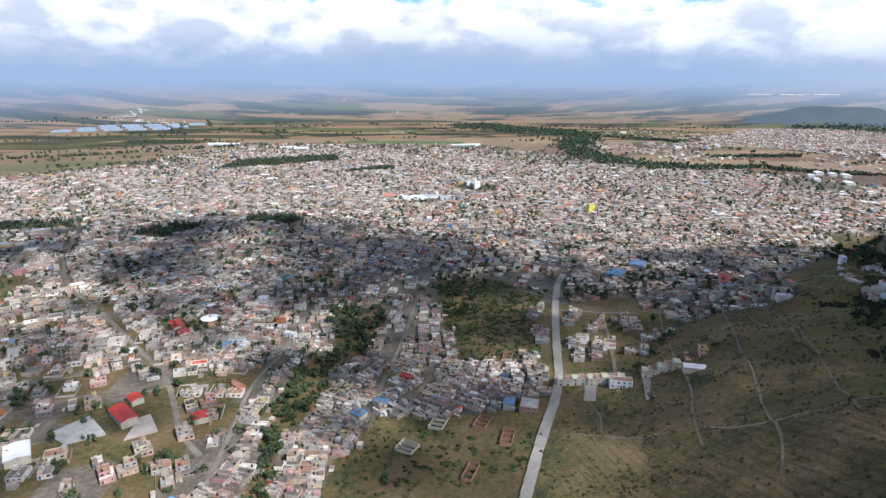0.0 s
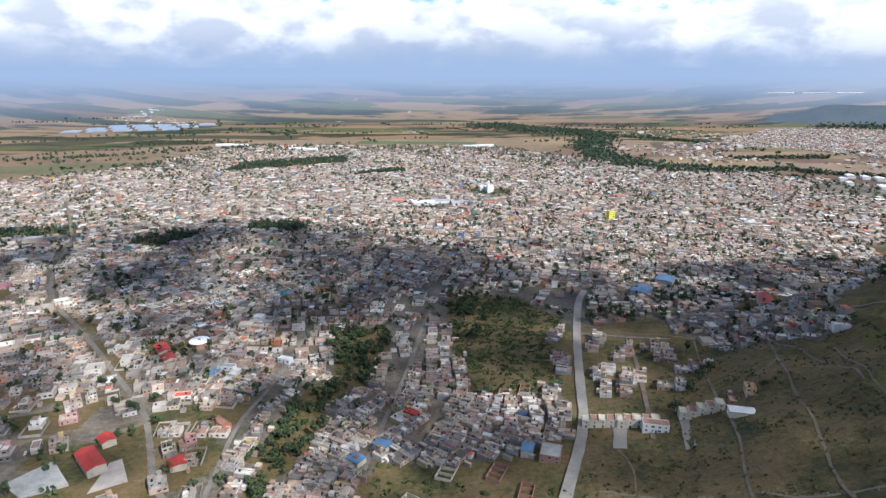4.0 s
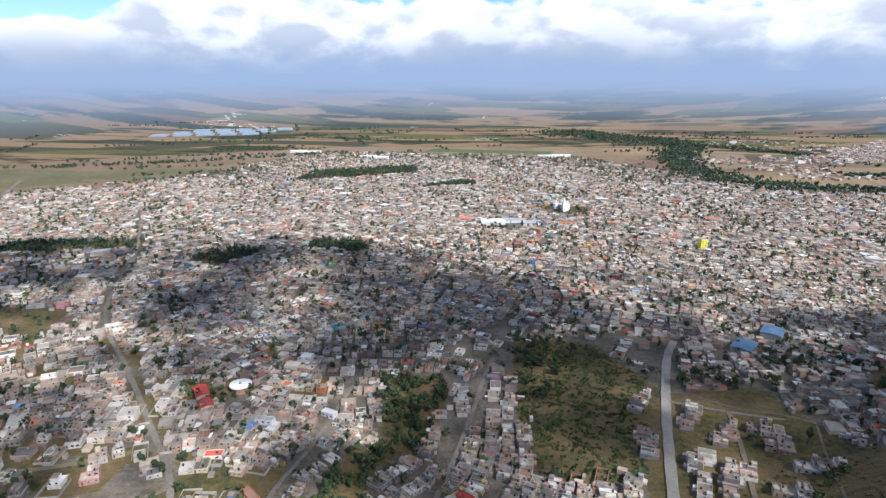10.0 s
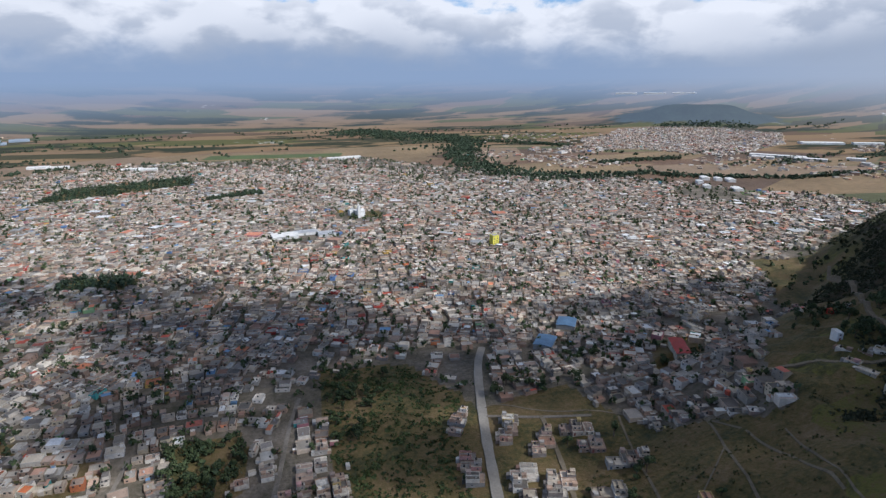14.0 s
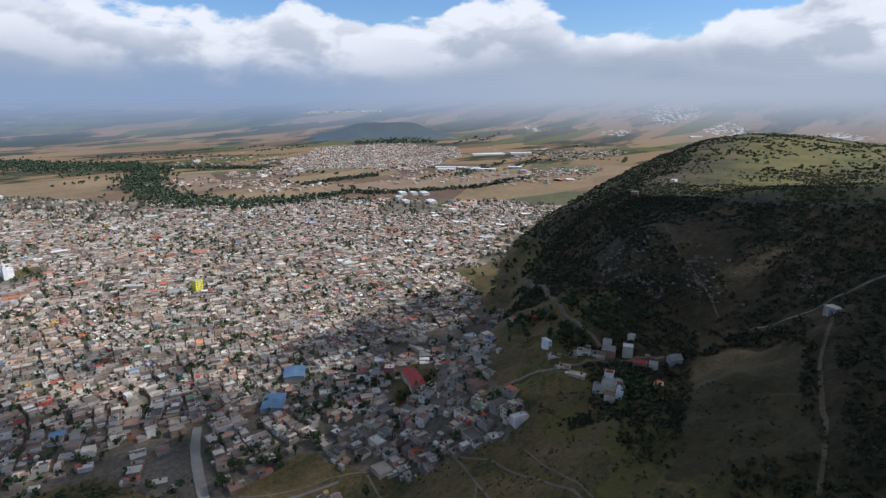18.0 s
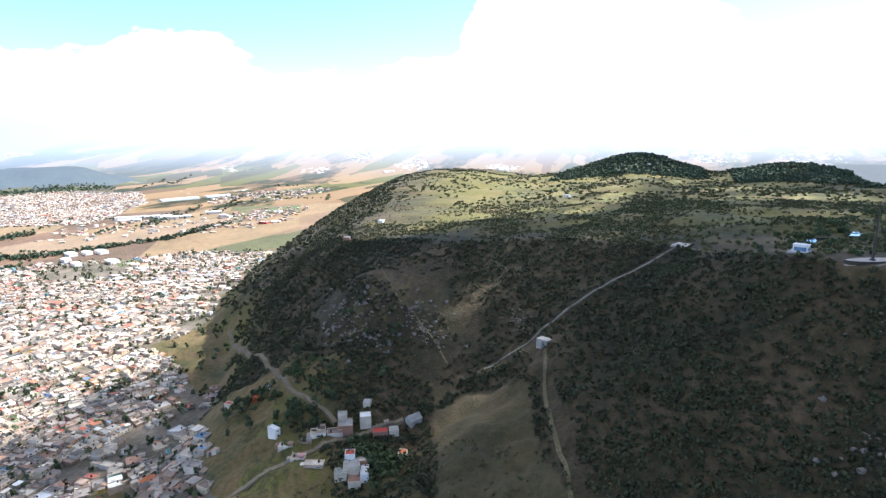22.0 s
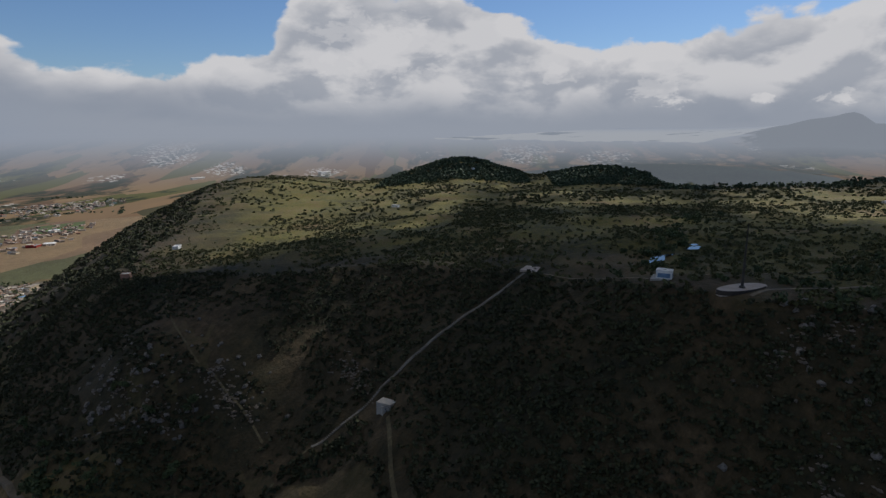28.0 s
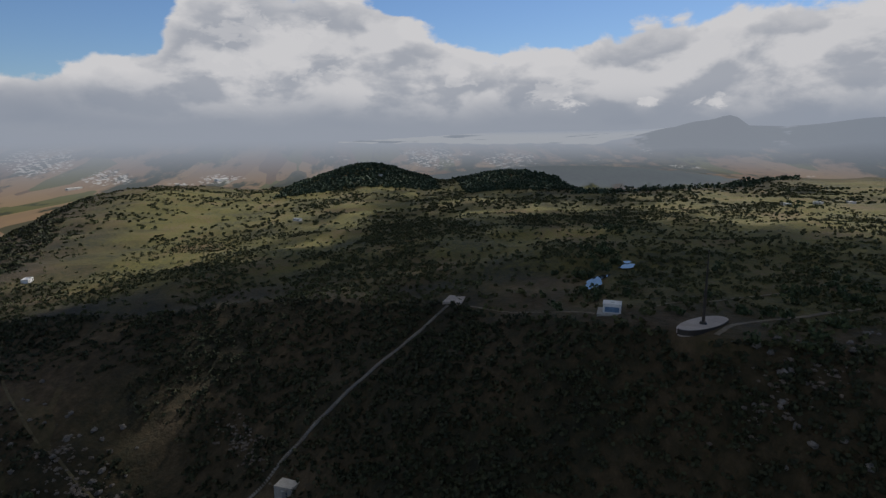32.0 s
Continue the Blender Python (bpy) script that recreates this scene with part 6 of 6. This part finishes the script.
def make_open_shell(x, y, turn, w, d):
    """Unroofed walls of a house under construction."""
    x, y, w, d = x * UNIT, y * UNIT, w * 1.4, d * 1.4
    b = thing("unfinished_house", "roofless brick walls of an unfinished house", "house", (x, y, high(x, y)), turn)
    for x0, y0, x1, y1 in ((-w / 2, -d / 2, w / 2, -d / 2 + 0.25), (-w / 2, d / 2 - 0.25, w / 2, d / 2), (-w / 2, -d / 2, -w / 2 + 0.25, d / 2), (w / 2 - 0.25, -d / 2, w / 2, d / 2), (-w / 2, -d / 6, w / 2, -d / 6 + 0.2), (-w / 2, d / 5, w / 2, d / 5 + 0.2)):
        bm = bmesh.new()
        box(bm, x0, y0, -1.5, x1, y1, 2.5)
        part("wall", bm, M_BRICK if w < 11 else M_CREAM, b)


for x, y, t, w, d in ((14, 216, -22, 5, 13), (22, 255, -25, 7, 12), (30, 318, -14, 6, 16), (42, 322, -14, 6, 17), (-15, 238, -30, 10, 9), (0, 258, -20, 8, 12), (33, 240, -16, 6, 13)):
    make_open_shell(x, y, t, w, d)


def make_row(x, y, turn, n):
    """A terrace of narrow white houses with red roof trim."""
    c, s = math.cos(radians(turn)), math.sin(radians(turn))
    for i in range(n):
        o = (i - (n - 1) / 2) * 5.8 / UNIT
        b = block("terrace_house", x + o * c, y + o * s, turn, 4.6, 6.4, 5.8, M_CREAM, M_BRICK if i % 2 else M_CREAM, "narrow cream terrace house", "house", floors=2)
        b["group"] = "terrace houses by the main road"


make_row(79, 284, -10, 7)
make_row(91, 281, -10, 5)
make_row(120, 281, -10, 5)
shed("blue_roof_house", 37, 268, -16, 6, 8, 5, M_CREAM, M_BLUE, "narrow house with blue sheet roof", "house", ridge=0.5)
block("brick_house", 47, 264, -16, 11, 12, 5.4, M_BRICK, M_GREY, "broad brick house with flat grey roof by the road", "house", floors=2)
shed("long_shed", 133, 268, 78, 6, 15, 2.8, M_CREAM, M_WHITE, "long low shed with white sheet roof", "shed", ridge=0.5)
shed("white_hall", -186, 221, 35, 11, 16, 5, M_CREAM, M_WHITE, "hall with bright white sheet roof", ridge=1.0, openings=3)
shed("orange_roof_house", -120, 257, 30, 8, 8, 4, M_CREAM, M_RED, "house with bright orange red roof", "house", ridge=0.8, openings=1)
block("pink_house", -113, 290, -38, 13, 5, 4.2, M_RUST, M_BRICK, "long low house with faded red walls", "house")
shed("blue_roof_house", -31, 279, -35, 9, 8, 4, M_CREAM, M_BLUE, "house with pale blue sheet roof", "house", ridge=0.5)
shed("blue_roof_house", -42, 267, -35, 8, 7, 4, M_CREAM, M_BLUE, "house with bright blue sheet roof", "house", ridge=0.5)
block("red_house", -19, 306, -30, 9, 5, 4.5, M_RED, M_RED, "house with red painted roof and walls", "house", floors=1)
block("white_round_house", -100, 359, -20, 10, 5, 4.5, M_WHITE, M_WHITE, "long bright white roofed house", "house", floors=1)
block("red_house", -133, 380, -20, 6, 6, 4.5, M_CREAM, M_RUST, "house with orange red roof", "house", floors=1)
block("white_block", -130, 343, -5, 12, 5, 6, M_WHITE, M_GREY, "long white two-storey block", floors=2)


# ---- on the hill ----
def make_stairs():
    """Concrete steps from the lookout hut up to the rim."""
    b = thing("hill_stairs", "long pale concrete stairway climbing the slope", "stairs", (305 * UNIT, 226 * UNIT, 0))
    line = UNIT * np.array(STAIR_LINE)
    run = np.r_[0, np.cumsum(np.hypot(*np.diff(line, axis=0).T))]
    n = 150
    at = np.linspace(0, run[-1], n + 1)
    spots = np.stack([np.interp(at, run, line[:, 0]), np.interp(at, run, line[:, 1])], 1)
    zs = land(*(0.5 * (spots[:-1] + spots[1:])).T) + 0.5
    bm = bmesh.new()
    spots = [Vector(p) - Vector((305, 226)) * UNIT for p in spots.tolist()]
    for i in range(n):
        p, q, w = spots[i], spots[i + 1], 1.0
        way = q - p
        side = Vector((way.y, -way.x)).normalized()
        lo, hi = zs[i] - 1.2, zs[i]
        vs = [bm.verts.new((*r, z)) for z in (lo, hi) for r in (p - side * w, p + side * w, q + side * w, q - side * w)]
        for f in ((4, 5, 6, 7), (0, 1, 5, 4), (1, 2, 6, 5), (2, 3, 7, 6), (3, 0, 4, 7)):
            bm.faces.new([vs[k] for k in f])
    part("steps", bm, M_STAIR, b)


make_stairs()
block("lookout_hut", 305, 226, -60, 4, 5, 2.6, M_GREY, M_WHITE, "small pale concrete hut at a track end", "hut", z=high(305 * UNIT, 226 * UNIT) + 0.6)
hedge = UNIT * along([(279, 277), (297, 258), (299, 240)], 90, 1.6, 207)
grove("hedge", hedge, (1.2, 2.2), (1.5, 3.0), 24, 0.7, 208, M_THICKET, "dark hedge beside the lower stairway")
slab("hut_terrace", [(302.5, 223.5), (306, 221.5), (309, 227), (305, 229)], M_GREY, "concrete terrace under the hut", "terrace", 0.1)
slab("stair_head", [(359, 165), (368, 162), (371, 168), (362, 172)], M_PLAZA, "pale landing at the head of the stairway", "landing", 0.1)


def make_blue_house():
    x, y = 311 * UNIT, 125 * UNIT
    b = thing("blue_house", "white and blue painted water house at the rim", "hut", (x, y, high(x, y) + 0.4), 65)
    part("body", house_shell(8.0, 6.0, 4.0, 0.3), M_WHITE, b)
    bm = bmesh.new()
    box(bm, -4.2, -3.2, 4.31, 4.2, 3.2, 4.5)
    box(bm, -1.0, -0.8, 4.5, 1.0, 0.8, 5.0)
    part("roof", bm, M_WHITE, b)
    bm = bmesh.new()
    box(bm, -3.2, 2.98, 0.6, 3.2, 3.06, 3.0)
    box(bm, -4.06, -1.8, 0.6, -3.98, 2.2, 2.8)
    part("mural", bm, M_BLUE, b, "blue painted panel on the wall")
    bm = bmesh.new()
    box(bm, -6.5, -5.5, -2.5, 6.5, 5.5, 0.02)
    part("plinth", bm, M_GREY, b)


make_blue_house()


def make_flagpole():
    x, y = 291 * UNIT, 107 * UNIT
    z = high(x, y) + 0.3
    b = thing("flagpole", "tall dark tapering steel flagpole on a paved terrace", "flagpole", (x, y, z))
    bm = bmesh.new()
    tube(bm, 0, 0, 0, 10, 0.7, 0.6, 14)
    tube(bm, 0, 0, 10, 21, 0.6, 0.4, 14)
    tube(bm, 0, 0, 21, 31, 0.4, 0.2, 14)
    part("pole", bm, M_DARK, b)
    bm = bmesh.new()
    tube(bm, 0, 0, -0.1, 0.9, 1.6, 1.2, 16)
    part("base", bm, M_DARK, b)
    bm = bmesh.new()
    bmesh.ops.create_uvsphere(bm, u_segments=12, v_segments=8, radius=0.3, matrix=Matrix.Translation((0, 0, 31.2)))
    part("finial", bm, M_DARK, b)
    # fan-shaped terrace with a dark rim towards the valley
    t = thing("flag_terrace", "fan-shaped pale paved terrace with dark rim wall", "terrace", (x, y, z), kind="structure")
    bm = bmesh.new()
    ring = [(16 * math.cos(radians(a)), 6.4 * math.sin(radians(a))) for a in range(0, 360, 12)]
    turn = radians(-62)
    pts = [(px * math.cos(turn) - py * math.sin(turn), px * math.sin(turn) + py * math.cos(turn)) for px, py in ring]
    top = [bm.verts.new((px, py, 0)) for px, py in pts]
    low = [bm.verts.new((px, py, -2.2)) for px, py in pts]
    bm.faces.new(top)
    for i in range(len(top)):
        j = (i + 1) % len(top)
        bm.faces.new((low[i], low[j], top[j], top[i]))
    part("paving", bm, M_PLAZA, t)
    bm = bmesh.new()
    for i in range(14, 26):
        (ax, ay), (bx, by) = pts[i], pts[(i + 1) % len(pts)]
        vs = [bm.verts.new(p) for p in ((ax * 1.02, ay * 1.02, -1.5), (bx * 1.02, by * 1.02, -1.5), (bx * 1.02, by * 1.02, 0.7), (ax * 1.02, ay * 1.02, 0.7), (ax * 0.98, ay * 0.98, -0.1), (bx * 0.98, by * 0.98, -0.1), (bx * 0.98, by * 0.98, 0.7), (ax * 0.98, ay * 0.98, 0.7))]
        for f in ((0, 1, 2, 3), (3, 2, 6, 7), (7, 6, 5, 4)):
            bm.faces.new([vs[k] for k in f])
    bmesh.ops.recalc_face_normals(bm, faces=bm.faces)
    part("rim_wall", bm, M_DARK, t)


make_flagpole()


def make_pond(x, y, a, b, turn, seed, name="pond", mat=None, z=None, label="still pond reflecting the sky"):
    x, y, a, b = x * UNIT, y * UNIT, a * UNIT, b * UNIT
    r = random.Random(seed)
    bm = bmesh.new()
    n = 40
    ph = [r.uniform(0, 6.28) for _ in range(3)]
    pts = []
    for i in range(n):
        t = 6.2832 * i / n
        q = 1 + 0.16 * math.sin(2 * t + ph[0]) + 0.12 * math.sin(3 * t + ph[1]) + 0.06 * math.sin(7 * t + ph[2])
        px, py = a * q * math.cos(t), b * q * math.sin(t)
        c, s = math.cos(radians(turn)), math.sin(radians(turn))
        pts.append((x + px * c - py * s, y + px * s + py * c))
    zz = max(high(*p) for p in pts) + 0.05 if z is None else z
    bm.faces.new([bm.verts.new((*p, zz)) for p in pts])
    return tagged(new(name, mesh_of(name, bm, mat or M_WATER)), label, "water", kind="structure")


make_pond(358, 113, 9, 3.2, -35, 1)
make_pond(368, 106, 6, 2.0, -50, 3)
make_pond(385, 87, 6, 2.8, -60, 2)
make_pond(392, 84, 3, 1.5, -20, 5)
make_pond(520, 39, 6, 3, 10, 4)


def make_lake():
    """The far lake, lying on the rise of the plain."""
    x0, y0 = 200, 293
    ds, bearings = np.linspace(0, 1, 9), np.linspace(86.5, 117.5, 80)
    s, a = np.meshgrid(ds, bearings)
    near = np.interp(a, (86.5, 90, 95, 101, 106, 111, 115, 117.5), (4560, 4530, 4545, 4500, 4540, 4500, 4760, 5000)) + 14 * np.sin(a * 2.3) + 9 * np.sin(a * 5.1)
    beyond = np.interp(a, (86.5, 90, 94, 98, 104, 117.5), (4575, 4640, 4740, 4850, 5060, 5080)) + 12 * np.sin(a * 3.7 + 1)
    d = near + (np.maximum(beyond, near + 4) - near) * s
    x, y = x0 + d * np.sin(np.radians(a)), y0 + d * np.cos(np.radians(a))
    z = land(x, y) + 4.0
    k = np.arange(x.size).reshape(x.shape)
    f = np.stack([k[:-1, :-1], k[:-1, 1:], k[1:, 1:], k[1:, :-1]], -1).reshape(-1, 4)
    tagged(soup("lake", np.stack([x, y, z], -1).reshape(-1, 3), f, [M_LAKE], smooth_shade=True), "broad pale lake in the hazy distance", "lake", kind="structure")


make_lake()
for x, y, t in ((623, -167, 10), (637, -210, 30), (640, -246, 0), (691, 270, 60), (1000, 190, 20)):
    block("plateau_hut", x, y, t, 9, 5, 3, M_WHITE, M_SHEET, "pale hut on the far plateau", "hut")


def make_rock(seed):
    r = random.Random(seed)
    bm = bmesh.new()
    bmesh.ops.create_icosphere(bm, subdivisions=2, radius=1.0)
    for v in bm.verts:
        v.co *= 0.75 + 0.5 * noise.noise(v.co * 1.3 + Vector((seed * 3.1, 0, 0)))
        v.co.z *= 0.8
    return mesh_of("rock", bm, M_STONE)


ROCKS = [make_rock(n) for n in range(5)]


def rubble(name, places, low, big, seed, label):
    """A spread of loose stones in one mesh."""
    r = np.random.RandomState(seed)
    src = ROCKS[0]
    ball = np.array([v.co[:] for v in src.vertices])
    tris = np.array([list(p.vertices) for p in src.polygons])
    z = land(places[:, 0], places[:, 1])
    V, F = [], []
    for (x, y), level in zip(places, z):
        size = r.uniform(low, big) * np.array((r.uniform(0.7, 1.4), r.uniform(0.7, 1.4), r.uniform(0.5, 1.0)))
        a = r.uniform(0, 6.283)
        spun = ball * size
        V.append(np.stack([x + spun[:, 0] * math.cos(a) - spun[:, 1] * math.sin(a), y + spun[:, 0] * math.sin(a) + spun[:, 1] * math.cos(a), level + spun[:, 2]], 1))
        F.append(tris + len(ball) * (len(V) - 1))
    tagged(soup(name, np.concatenate(V), np.concatenate(F), [M_RUBBLE]), label, "stones", kind="stuff")


M_RUBBLE = plain("pale broken rock", (0.21, 0.175, 0.14), 0.95, depth=0.5, large=0.4, small=2.5, bump=(1.5, 0.8, 0.3))
rubble("rubble", UNIT * np.concatenate([along([(62, 237), (74, 232), (100, 221)], 130, 1.3, 301), along([(113, 214), (130, 200)], 60, 1.0, 302), along([(132, 198), (158, 182)], 50, 0.8, 303)]), 0.25, 0.8, 304, "pale stone banks between the vacant fields")
rubble("scree", UNIT * np.concatenate([along([(343, 253), (336, 245), (322, 236)], 130, 2.6, 305), along([(341, 312), (331, 298), (322, 284)], 170, 4.0, 306), along([(313, 312), (322, 330), (335, 345)], 150, 5.0, 307), along([(262, 112), (266, 98), (262, 84)], 90, 4.0, 308), along([(236, 104), (228, 118)], 80, 5.0, 309)]), 0.4, 1.5, 310, "pale broken rock and scree on the slope")
rr = np.random.RandomState(12)
spots = np.concatenate([along([(318, 334), (335, 352), (352, 372)], 46, 9, 13), along([(258, 118), (268, 100), (275, 60)], 26, 6, 14), along([(325, 283), (345, 300), (365, 330)], 30, 6, 15), along([(221, 131), (240, 100)], 16, 8, 16), along([(320, 355), (313, 333), (313, 312), (325, 304)], 60, 6, 17), along([(332, 350), (340, 330)], 24, 5, 18)])
for x, y in UNIT * spots:
    ob = new("rock", ROCKS[rr.randint(5)])
    s = rr.uniform(0.8, 2.6)
    ob.matrix_world = pose(x, y, high(x, y) + 0.2 * s, rr.uniform(-15, 15), rr.uniform(-15, 15), rr.uniform(0, 360)) @ Matrix.Diagonal((s, s * rr.uniform(0.7, 1.2), s * rr.uniform(0.7, 1.2), 1))
    tagged(ob, "grey weathered volcanic rock on the slope", "rock", "rocks on the slope")
